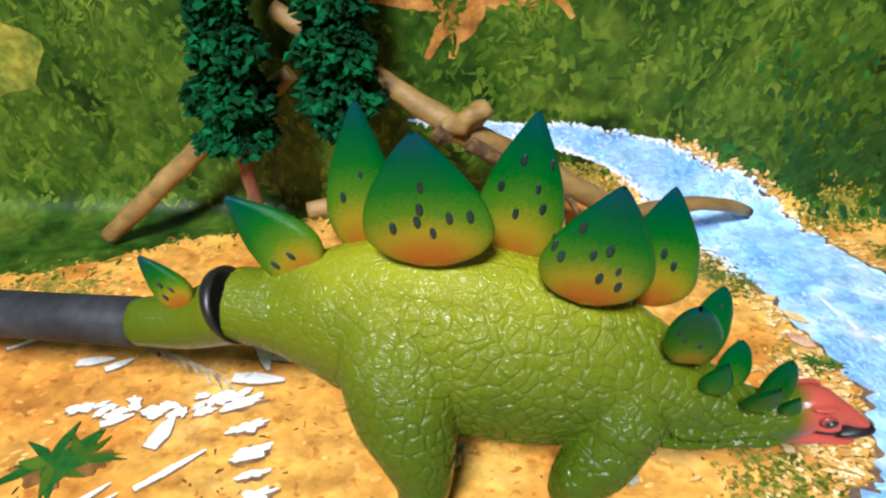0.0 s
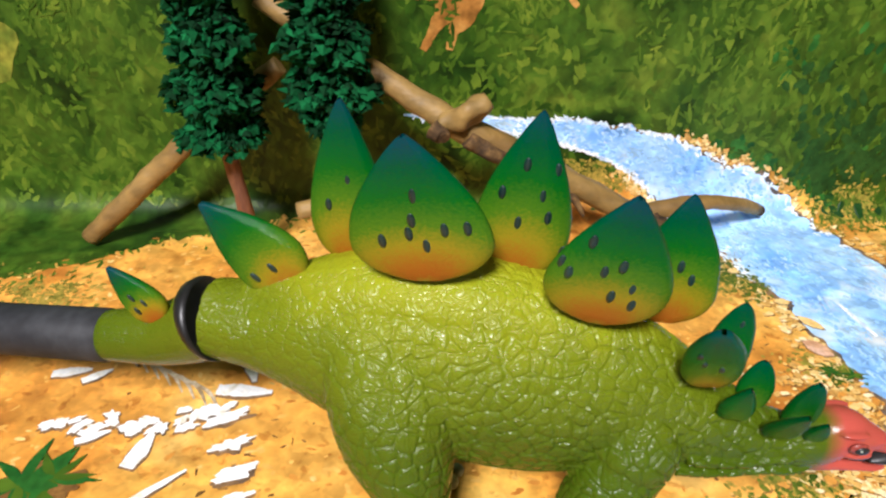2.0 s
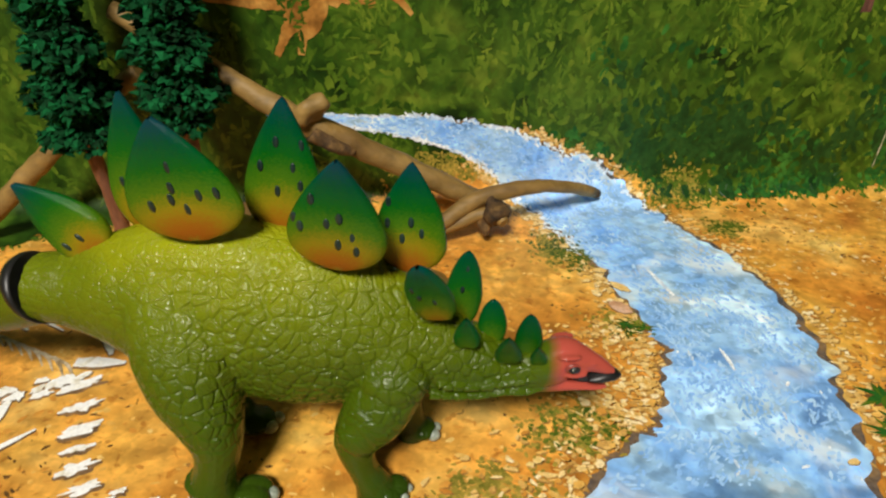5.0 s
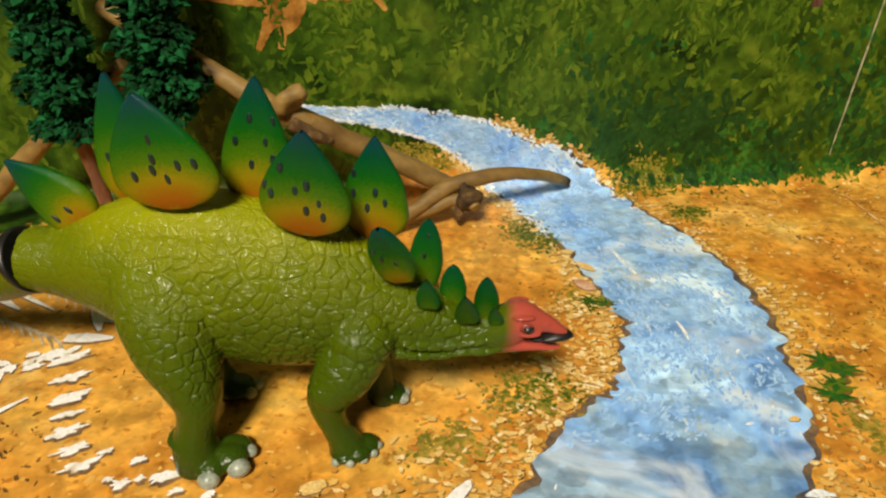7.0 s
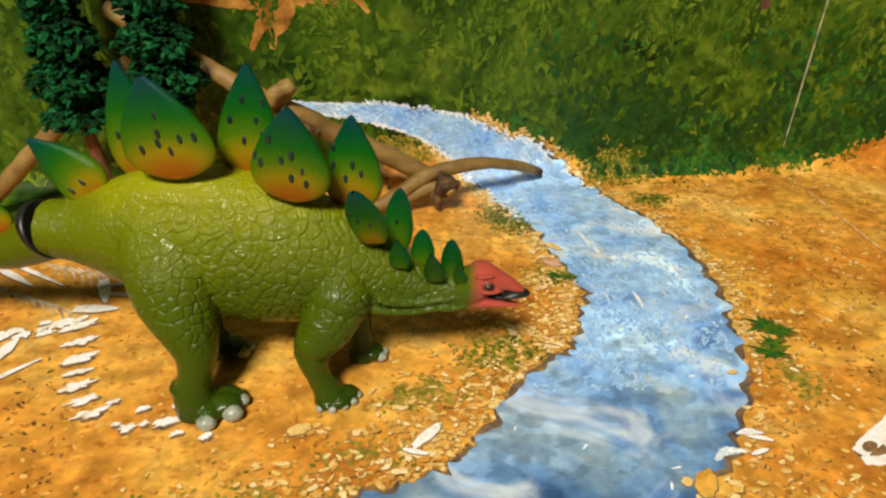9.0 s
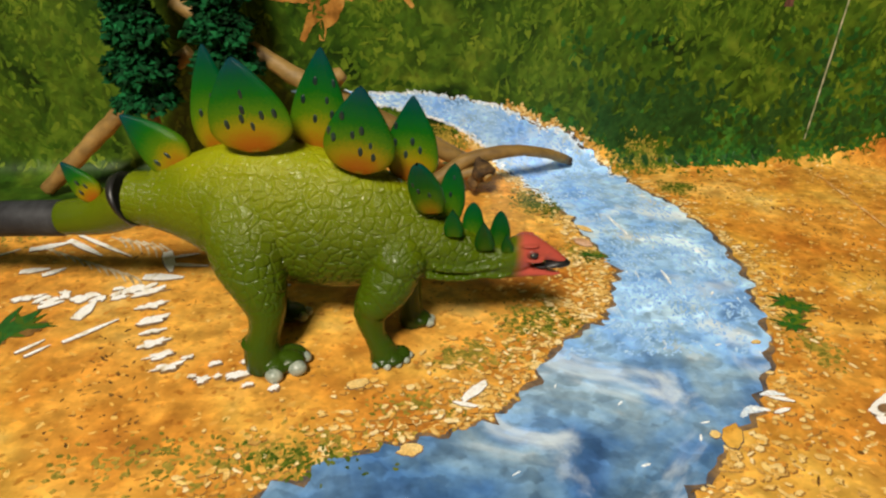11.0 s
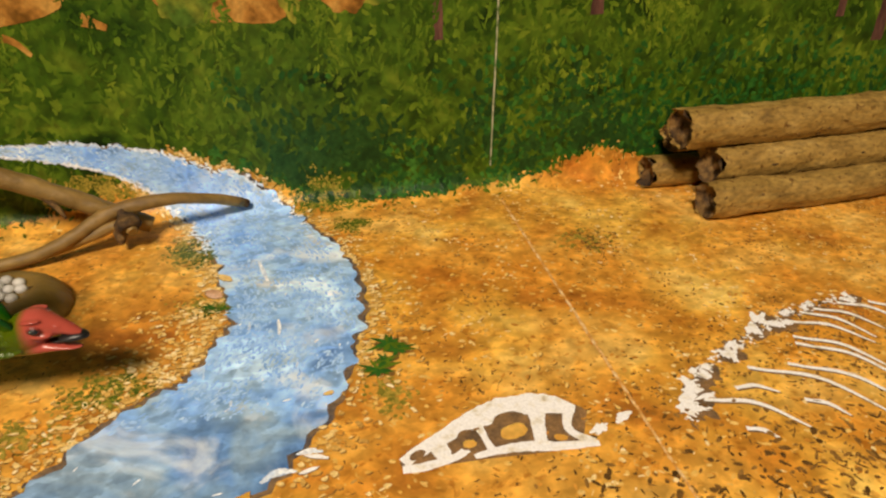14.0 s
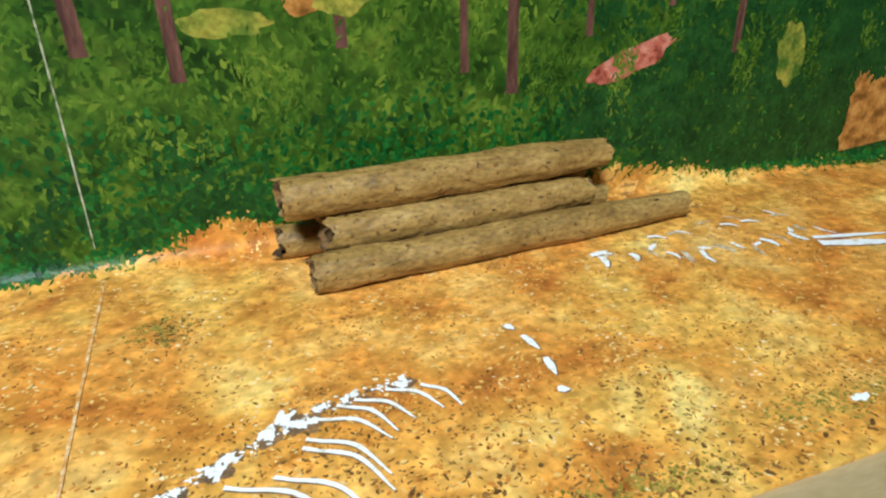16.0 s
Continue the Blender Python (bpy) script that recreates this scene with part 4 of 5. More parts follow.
# worn folds of the board
stroke("paper_crease", [(0.2655, wall_v(0.0140), 0.0006), (0.2655, wall_v(0.0900), 0.0010), (0.2650, wall_v(0.160), 0.0009), (0.2650, wall_v(0.295), 0.0010)], CREASE, 0.00045, backdrop, ragged=0.8)
stroke("paper_crease", [(0.2680, V0 - 0.004, 0.0011), (0.2665, 0.150, 0.0014), (0.2655, 0.085, 0.0012), (0.2650, 0.02, 0.0009)], SAND_CREASE, 0.00040, ground, ragged=0.5)

# ---- things standing on the board ----


# painted plastic for the dinosaur
def skin_material():
    m = bpy.data.materials.new("painted_green_skin")
    m.use_nodes = True
    nt = m.node_tree
    b = nt.nodes["Principled BSDF"]
    b.inputs["Roughness"].default_value = 0.24
    b.inputs["Specular IOR Level"].default_value = 0.30
    tc = nt.nodes.new("ShaderNodeTexCoord")
    sep = nt.nodes.new("ShaderNodeSeparateXYZ")
    nt.links.new(tc.outputs["Object"], sep.inputs[0])

    def ramp(socket, lo, hi, stops):
        mr = nt.nodes.new("ShaderNodeMapRange")
        mr.inputs[1].default_value, mr.inputs[2].default_value = lo, hi
        nt.links.new(socket, mr.inputs[0])
        r = nt.nodes.new("ShaderNodeValToRGB")
        e = r.color_ramp.elements
        e[0].position, e[0].color = stops[0][0], (*stops[0][1], 1)
        e[1].position, e[1].color = stops[-1][0], (*stops[-1][1], 1)
        for p, c in stops[1:-1]:
            e.new(p).color = (*c, 1)
        nt.links.new(mr.outputs[0], r.inputs[0])
        return r.outputs[0]

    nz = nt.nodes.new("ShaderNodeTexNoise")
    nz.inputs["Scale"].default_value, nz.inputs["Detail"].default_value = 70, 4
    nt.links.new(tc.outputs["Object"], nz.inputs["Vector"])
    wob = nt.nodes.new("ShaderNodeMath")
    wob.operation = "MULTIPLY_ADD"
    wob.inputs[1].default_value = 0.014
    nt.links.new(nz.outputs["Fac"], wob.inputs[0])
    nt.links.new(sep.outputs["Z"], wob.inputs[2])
    # airbrushed greens by height; lower stops darkened further for the shaded underside
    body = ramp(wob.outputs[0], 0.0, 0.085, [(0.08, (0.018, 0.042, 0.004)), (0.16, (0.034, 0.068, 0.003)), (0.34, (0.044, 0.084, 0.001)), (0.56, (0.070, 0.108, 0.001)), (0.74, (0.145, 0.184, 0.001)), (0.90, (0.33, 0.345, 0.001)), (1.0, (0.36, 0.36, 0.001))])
    wx = nt.nodes.new("ShaderNodeMath")
    wx.operation = "MULTIPLY_ADD"
    wx.inputs[1].default_value = 0.006
    nt.links.new(nz.outputs["Fac"], wx.inputs[0])
    nt.links.new(sep.outputs["X"], wx.inputs[2])
    face = ramp(wx.outputs[0], 0.0, 0.1, [(0.790, (0, 0, 0)), (0.825, (1, 1, 1))])
    mix = nt.nodes.new("ShaderNodeMix")
    mix.data_type = "RGBA"
    nt.links.new(face, mix.inputs[0])
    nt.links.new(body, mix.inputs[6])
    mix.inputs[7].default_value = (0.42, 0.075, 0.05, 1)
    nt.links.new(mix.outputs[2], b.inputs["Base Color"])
    # wrinkled hide: cells with creased edges, and a fine grain
    warp = nt.nodes.new("ShaderNodeTexNoise")
    warp.inputs["Scale"].default_value, warp.inputs["Detail"].default_value = 110, 3
    nt.links.new(tc.outputs["Object"], warp.inputs["Vector"])
    add = nt.nodes.new("ShaderNodeVectorMath")
    add.operation = "MULTIPLY_ADD"
    add.inputs[1].default_value = (0.007, 0.007, 0.005)
    nt.links.new(warp.outputs["Color"], add.inputs[0])
    nt.links.new(tc.outputs["Object"], add.inputs[2])

    def cracks(scale, width, stretch):
        mp = nt.nodes.new("ShaderNodeMapping")
        mp.inputs["Scale"].default_value = stretch
        nt.links.new(add.outputs[0], mp.inputs[0])
        vo = nt.nodes.new("ShaderNodeTexVoronoi")
        vo.feature = "DISTANCE_TO_EDGE"
        vo.inputs["Scale"].default_value = scale
        nt.links.new(mp.outputs[0], vo.inputs["Vector"])
        sharp = nt.nodes.new("ShaderNodeMapRange")
        sharp.interpolation_type = "SMOOTHSTEP"
        sharp.inputs[1].default_value, sharp.inputs[2].default_value = 0.0, width
        nt.links.new(vo.outputs["Distance"], sharp.inputs[0])
        return sharp.outputs[0]

    def maths(kind, a, b):
        n = nt.nodes.new("ShaderNodeMath")
        n.operation = kind
        for i, x in enumerate((a, b)):
            if isinstance(x, (int, float)):
                n.inputs[i].default_value = x
            else:
                nt.links.new(x, n.inputs[i])
        return n.outputs[0]

    wide = cracks(640, 0.18, (1.0, 1.0, 1.2))
    small = cracks(1150, 0.2, (1.25, 1.0, 0.9))
    fine = nt.nodes.new("ShaderNodeTexNoise")
    fine.inputs["Scale"].default_value, fine.inputs["Detail"].default_value = 420, 4
    nt.links.new(tc.outputs["Object"], fine.inputs["Vector"])
    hide = maths("ADD", maths("MULTIPLY", wide, 0.75), maths("MULTIPLY", small, 0.45))
    height = nt.nodes.new("ShaderNodeMath")
    height.operation = "MULTIPLY_ADD"
    height.inputs[1].default_value = 0.5
    nt.links.new(fine.outputs["Fac"], height.inputs[0])
    nt.links.new(hide, height.inputs[2])
    inv = ramp(sep.outputs["X"], 0.0, 0.1, [(0.70, (1, 1, 1)), (0.78, (0.15, 0.15, 0.15))])
    amount = nt.nodes.new("ShaderNodeMath")
    amount.operation = "MULTIPLY"
    low = ramp(sep.outputs["Z"], 0.0, 0.1, [(0.24, (0.2, 0.2, 0.2)), (0.46, (1, 1, 1))])
    nt.links.new(maths("MULTIPLY", inv, low), amount.inputs[0])
    nt.links.new(height.outputs[0], amount.inputs[1])
    bp = nt.nodes.new("ShaderNodeBump")
    bp.inputs["Strength"].default_value, bp.inputs["Distance"].default_value = 0.55, 0.00022
    nt.links.new(amount.outputs[0], bp.inputs["Height"])
    nt.links.new(bp.outputs[0], b.inputs["Normal"])
    return m


def plate_material():
    m = bpy.data.materials.new("painted_plates")
    m.use_nodes = True
    nt = m.node_tree
    b = nt.nodes["Principled BSDF"]
    b.inputs["Roughness"].default_value = 0.24
    b.inputs["Specular IOR Level"].default_value = 0.16
    at = nt.nodes.new("ShaderNodeAttribute")
    at.attribute_name = "rise"
    nz = nt.nodes.new("ShaderNodeTexNoise")
    nz.inputs["Scale"].default_value = 220
    add = nt.nodes.new("ShaderNodeMath")
    add.operation = "MULTIPLY_ADD"
    add.inputs[1].default_value = 0.16
    nt.links.new(nz.outputs["Fac"], add.inputs[0])
    nt.links.new(at.outputs["Fac"], add.inputs[2])
    r = nt.nodes.new("ShaderNodeValToRGB")
    e = r.color_ramp.elements
    e[0].position, e[0].color = 0.04, (0.24, 0.26, 0.015, 1)
    e[1].position, e[1].color = 1.0, (0.004, 0.045, 0.060, 1)
    for p, c in [(0.14, (0.32, 0.085, 0.003)), (0.24, (0.30, 0.115, 0.003)), (0.38, (0.25, 0.20, 0.002)), (0.52, (0.065, 0.155, 0.002)), (0.68, (0.006, 0.100, 0.004)), (0.86, (0.001, 0.065, 0.022))]:
        e.new(p).color = (*c, 1)
    nt.links.new(add.outputs[0], r.inputs[0])
    nt.links.new(r.outputs[0], b.inputs["Base Color"])
    w = nt.nodes.new("ShaderNodeTexNoise")
    w.inputs["Scale"].default_value = 300
    bp = nt.nodes.new("ShaderNodeBump")
    bp.inputs["Strength"].default_value, bp.inputs["Distance"].default_value = 0.35, 0.0006
    nt.links.new(w.outputs["Fac"], bp.inputs["Height"])
    nt.links.new(bp.outputs[0], b.inputs["Normal"])
    return m


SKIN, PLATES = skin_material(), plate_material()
SPOT = material("plate_spots", [(0.004, 0.016, 0.016), (0.008, 0.03, 0.025)], 90, rough=0.35, bump=0.0)
LID = material("dark_red_eyelid", [(0.22, 0.035, 0.025), (0.34, 0.07, 0.05)], 300, rough=0.35, bump=0.0)
CLAW = material("pale_claws", [(0.24, 0.29, 0.23), (0.38, 0.42, 0.35)], 200, rough=0.35, bump=0.1)


def ymid(x):
    return 0.1110 - 0.175 * x


def hide_relief(p):
    """Height of the moulded hide: polygonal cells with sunk creases, upright rows on the belly, none on head and feet."""
    x, y, z = p
    w = Vector((noise.noise(p * 90), noise.noise(p * 90 + Vector((7, 0, 0))), noise.noise(p * 90 + Vector((0, 9, 0))))) * 0.0011
    q = p + w
    belly = min(1.0, max(0.0, (0.034 - z) / 0.008)) * min(1.0, max(0.0, (x - 0.004) / 0.004)) * min(1.0, max(0.0, (0.036 - x) / 0.006))
    d = noise.voronoi(Vector((q.x * (295 + 60 * belly), q.y * 250, q.z * (310 - 95 * belly))))[0]
    cell = min(1.0, (d[1] - d[0]) / 0.15)
    cell = cell * cell * (3 - 2 * cell)
    d2 = noise.voronoi(Vector((q.x * 560, q.y * 470, q.z * 520 + 4)))[0]
    sub = min(1.0, (d2[1] - d2[0]) / 0.3)
    face = min(1.0, max(0.0, (0.0765 - x) / 0.006))
    leg = 0.22 + 0.78 * min(1.0, max(0.0, (z - 0.020) / 0.012))
    back = 1.0 - 0.75 * min(1.0, max(0.0, (z - 0.0595) / 0.006)) * min(1.0, max(0.0, (0.030 - x) / 0.02))
    rump = 0.35 + 0.65 * min(1.0, max(0.0, (x + 0.030) / 0.026))
    return (0.00058 * cell + 0.00008 * sub + 0.00006 * noise.noise(p * 330)) * face * leg * back * rump


def dinosaur():
    # trunk, tail stump, neck and head as one skin: x, height, half height, half width
    raw = bmesh.new()
    rows = [(-0.0475, 0.0468, 0.0090, 0.0088), (-0.0400, 0.0468, 0.0098, 0.0096), (-0.032, 0.0466, 0.0122, 0.0112), (-0.022, 0.0466, 0.0174, 0.0140), (-0.009, 0.0456, 0.0211, 0.0165), (0.006, 0.0440, 0.0230, 0.0180),
            (0.020, 0.0418, 0.0222, 0.0176), (0.033, 0.0402, 0.0194, 0.0152), (0.044, 0.0378, 0.0147, 0.0122), (0.055, 0.0352, 0.0104, 0.0090), (0.065, 0.0326, 0.0074, 0.0064), (0.0725, 0.0324, 0.0064, 0.0052),
            (0.0775, 0.0346, 0.0064, 0.0056), (0.0808, 0.0370, 0.0056, 0.0054), (0.0845, 0.0366, 0.0046, 0.0044), (0.0880, 0.0360, 0.0029, 0.0030), (0.0912, 0.0346, 0.0019, 0.0023), (0.0936, 0.0336, 0.0010, 0.0013)]
    tube(raw, [(x, ymid(x), z, b, a) for x, z, a, b in spline(rows, 70)], 32)
    # broad ridge of the back that carries the plates
    tube(raw, [(x, ymid(x), z - 0.0094, b, 0.0092) for x, z, b in spline([(-0.036, 0.0588, 0.0050), (-0.024, 0.0640, 0.0085), (-0.012, 0.0682, 0.0105), (0.004, 0.0698, 0.0115), (0.018, 0.0672, 0.0112), (0.030, 0.0630, 0.0105), (0.042, 0.0560, 0.0085), (0.052, 0.0478, 0.0060)], 30)], 20)
    # lower jaw, dropped open
    tube(raw, spline([(0.0690, ymid(0.069), 0.0300, 0.0046, 0.0040), (0.0760, ymid(0.076), 0.0292, 0.0042, 0.0034), (0.0820, ymid(0.082), 0.0292, 0.0035, 0.0024), (0.0868, ymid(0.0868), 0.0289, 0.0028, 0.0014), (0.0900, ymid(0.0900), 0.0286, 0.0022, 0.0010), (0.0926, ymid(0.0926), 0.0286, 0.0010, 0.0007)], 16), 16)
    for s in (-1, 1):
        # brow, cheek and nostril ridges
        ball(raw, (0.0812, ymid(0.0812) + s * 0.0042, 0.0404), (0.0034, 0.0014, 0.0009), 2)
        ball(raw, (0.0830, ymid(0.0830) + s * 0.0044, 0.0352), (0.0034, 0.0012, 0.0012), 2)
        ball(raw, (0.0770, ymid(0.0770) + s * 0.0038, 0.0340), (0.0032, 0.0017, 0.0042), 2)
        ball(raw, (0.0872, ymid(0.0872) + s * 0.0024, 0.0375), (0.0016, 0.0008, 0.0006), 2)
        # throat folds
        tube(raw, spline([(0.048, ymid(0.048) + s * 0.0104, 0.0306, 0.0010), (0.054, ymid(0.054) + s * 0.0088, 0.0294, 0.0011), (0.060, ymid(0.060) + s * 0.0072, 0.0286, 0.0010), (0.066, ymid(0.066) + s * 0.0060, 0.0294, 0.0010), (0.072, ymid(0.072) + s * 0.0050, 0.0288, 0.0009), (0.076, ymid(0.076) + s * 0.0044, 0.0298, 0.0006)], 18), 8)
        tube(raw, spline([(0.050, ymid(0.050) + s * 0.0104, 0.0340, 0.0010), (0.058, ymid(0.058) + s * 0.0080, 0.0322, 0.0011), (0.066, ymid(0.066) + s * 0.0062, 0.0318, 0.0010), (0.072, ymid(0.072) + s * 0.0051, 0.0330, 0.0006)], 14), 8)
    # legs
    hind_near = [(-0.0068, ymid(-0.0068) - 0.0070, 0.0600, 0.0090, 0.0040), (-0.0074, ymid(-0.0074) - 0.0092, 0.0520, 0.0132, 0.0085), (-0.0074, 0.1000, 0.0430, 0.0138, 0.0112), (-0.0066, 0.0965, 0.0345, 0.0118, 0.0112), (-0.0042, 0.0925, 0.0262, 0.0085, 0.0092),
                 (-0.0030, 0.0900, 0.0195, 0.0064, 0.0070), (-0.0042, 0.0884, 0.0130, 0.0053, 0.0058), (-0.0054, 0.0876, 0.0085, 0.0060, 0.0062), (-0.0052, 0.0872, 0.0040, 0.0066, 0.0066), (-0.0050, 0.0870, 0.0003, 0.0066, 0.0066)]
    fore_near = [(0.0405, ymid(0.0405) - 0.0095, 0.0440, 0.0040, 0.0020), (0.0398, ymid(0.0398) - 0.0105, 0.0380, 0.0084, 0.0072), (0.0385, 0.0935, 0.0325, 0.0082, 0.0080), (0.0348, 0.0912, 0.0262, 0.0080, 0.0076), (0.0308, 0.0905, 0.0205, 0.0064, 0.0064),
                 (0.0300, 0.0898, 0.0160, 0.0052, 0.0052), (0.0312, 0.0890, 0.0100, 0.0040, 0.0043), (0.0330, 0.0886, 0.0055, 0.0045, 0.0047), (0.0342, 0.0882, 0.0020, 0.0054, 0.0052), (0.0342, 0.0882, 0.0002, 0.0054, 0.0052)]
    hind_far = [(-0.0080, ymid(-0.008) + 0.0100, 0.0440, 0.0110, 0.0110), (-0.0090, 0.1240, 0.0300, 0.0090, 0.0095), (-0.0085, 0.1200, 0.0160, 0.0066, 0.0070), (-0.0078, 0.1160, 0.0080, 0.0060, 0.0062), (-0.0060, 0.1150, 0.0025, 0.0066, 0.0066), (-0.0060, 0.1150, 0.0002, 0.0066, 0.0066)]
    fore_far = [(0.0385, ymid(0.0385) + 0.0075, 0.0350, 0.0078, 0.0090), (0.0410, 0.1110, 0.0240, 0.0066, 0.0068), (0.0425, 0.1098, 0.0150, 0.0050, 0.0052), (0.0432, 0.1088, 0.0070, 0.0046, 0.0048), (0.0440, 0.1080, 0.0022, 0.0052, 0.0050), (0.0440, 0.1080, 0.0003, 0.0052, 0.0050)]
    for leg in (hind_near, fore_near, hind_far, fore_far):
        tube(raw, spline(leg, 30), 22)
    # swelling of shoulder and elbow, ankle folds, toes
    for at, size in [((0.0395, ymid(0.0395) - 0.0100, 0.0370), (0.0085, 0.0060, 0.0090)), ((0.0315, 0.0885, 0.0225), (0.0062, 0.0050, 0.0064)), ((0.0290, 0.0900, 0.0182), (0.0048, 0.0046, 0.0040)), ((-0.0060, 0.0878, 0.0098), (0.0064, 0.0060, 0.0024)),
                     ((-0.0010, 0.0835, 0.0030), (0.0046, 0.0050, 0.0034)), ((0.0030, 0.0858, 0.0034), (0.0056, 0.0046, 0.0034)), ((0.0032, 0.0895, 0.0032), (0.0056, 0.0040, 0.0030)),
                     ((0.0335, 0.0862, 0.0020), (0.0040, 0.0042, 0.0022)), ((0.0372, 0.0862, 0.0022), (0.0040, 0.0040, 0.0024)), ((0.0392, 0.0885, 0.0022), (0.0040, 0.0040, 0.0024)),
                     ((0.0000, 0.1130, 0.0028), (0.0060, 0.0056, 0.0030)), ((0.0470, 0.1072, 0.0026), (0.0042, 0.0046, 0.0028))]:
        ball(raw, at, size, 3)
    me = bpy.data.meshes.new("hide")
    raw.to_mesh(me)
    raw.free()
    tmp = bpy.data.objects.new("hide", me)
    scene.collection.objects.link(tmp)
    rm = tmp.modifiers.new("remesh", "REMESH")
    rm.mode, rm.voxel_size, rm.use_smooth_shade = "VOXEL", 0.00031, True
    sm = tmp.modifiers.new("smooth", "SMOOTH")
    sm.factor, sm.iterations = 0.5, 8
    solid = bpy.data.meshes.new_from_object(tmp.evaluated_get(bpy.context.evaluated_depsgraph_get()))
    bpy.data.objects.remove(tmp)
    bm = bmesh.new()
    bm.from_mesh(solid)
    bpy.data.meshes.remove(solid)
    bm.normal_update()
    for v, d in [(v, hide_relief(v.co)) for v in bm.verts]:
        v.co += v.normal * (d - 0.00040)
        v.co.z = max(v.co.z, 0.0002)
    for f in bm.faces:
        f.smooth, f.material_index = True, 0
    rise = bm.verts.layers.float.new("rise")

    outline = spline([(0.0, 0.30), (0.05, 0.62), (0.12, 0.85), (0.24, 1.0), (0.40, 0.97), (0.58, 0.80), (0.76, 0.53), (0.90, 0.27), (0.97, 0.12), (1.0, 0.03)], 25)
    blunt = spline([(0.0, 0.70), (0.12, 0.90), (0.30, 1.0), (0.50, 0.97), (0.70, 0.80), (0.86, 0.55), (0.95, 0.32), (1.0, 0.08)], 21)

    fin = spline([(0.0, 0.95), (0.2, 1.0), (0.45, 0.84), (0.70, 0.54), (0.88, 0.27), (1.0, 0.05)], 17)

    def leaf(x0, z0, x1, z1, w, off, off2, thick, spots=(), shade=0.0, form=None, seed=0):
        """A leaf-shaped plate from its root to its tip, off the midline: grooved faces, blunt rim, raised dark spots."""
        root = Vector((x0, ymid(x0) + off, z0))
        form = outline if form is None else form
        tip = Vector((x1, ymid(x1) + off2, z1))
        ax = tip - root
        fwd = Vector((1, -0.175, 0.0))
        fwd = (fwd - ax * fwd.dot(ax) / ax.length_squared).normalized()
        nor = fwd.cross(ax).normalized()
        ns = 14

        def depth(t, k, s):
            groove = 1 + 0.13 * math.sin(s * 15 + 2.4 * t + seed) * min(1.0, 1.6 * t) + 0.10 * noise.noise(Vector((s * 2.5, t * 3, seed)))
            return thick * (1 - s ** 4) ** 0.5 * (0.30 + 0.70 * k) * groove

        grid = {}
        for face in (1, -1):
            for i, (t, k) in enumerate(form):
                wave = 1 + 0.035 * noise.noise(Vector((t * 4, seed, 2)))
                for j in range(ns + 1):
                    s = math.sin((-1 + 2 * j / ns) * math.pi / 2)
                    if face == -1 and j in (0, ns):
                        grid[face, i, j] = grid[1, i, j]
                        continue
                    vert = bm.verts.new(root + ax * t + fwd * (w * k * s * wave) + nor * (face * depth(t, k, s)))
                    vert[rise] = shade * 1.4 + t * (0.95 - 2.0 * shade) + 0.30 * s * s * (1 - t) ** 2
                    grid[face, i, j] = vert
        for face in (1, -1):
            for i in range(len(form) - 1):
                for j in range(ns):
                    q = [grid[face, i, j], grid[face, i, j + 1], grid[face, i + 1, j + 1], grid[face, i + 1, j]]
                    f = bm.faces.new(q if face == 1 else q[::-1])
                    f.smooth, f.material_index = True, 1
        r = min(1.0, 0.45 + w / 0.018)
        u = ax.normalized()
        for t, s in spots:
            k = np.interp(t, form[:, 0], form[:, 1])
            for face in (1, -1):
                c = root + ax * t + fwd * (w * k * s) + nor * face * depth(t, k, s)
                for v in ball(bm, (0, 0, 0), 1, 2, slot=2):
                    v.co = c + fwd * (v.co.x * 0.00074 * r) + u * (v.co.y * 0.00150 * r) + nor * (v.co.z * 0.00026)

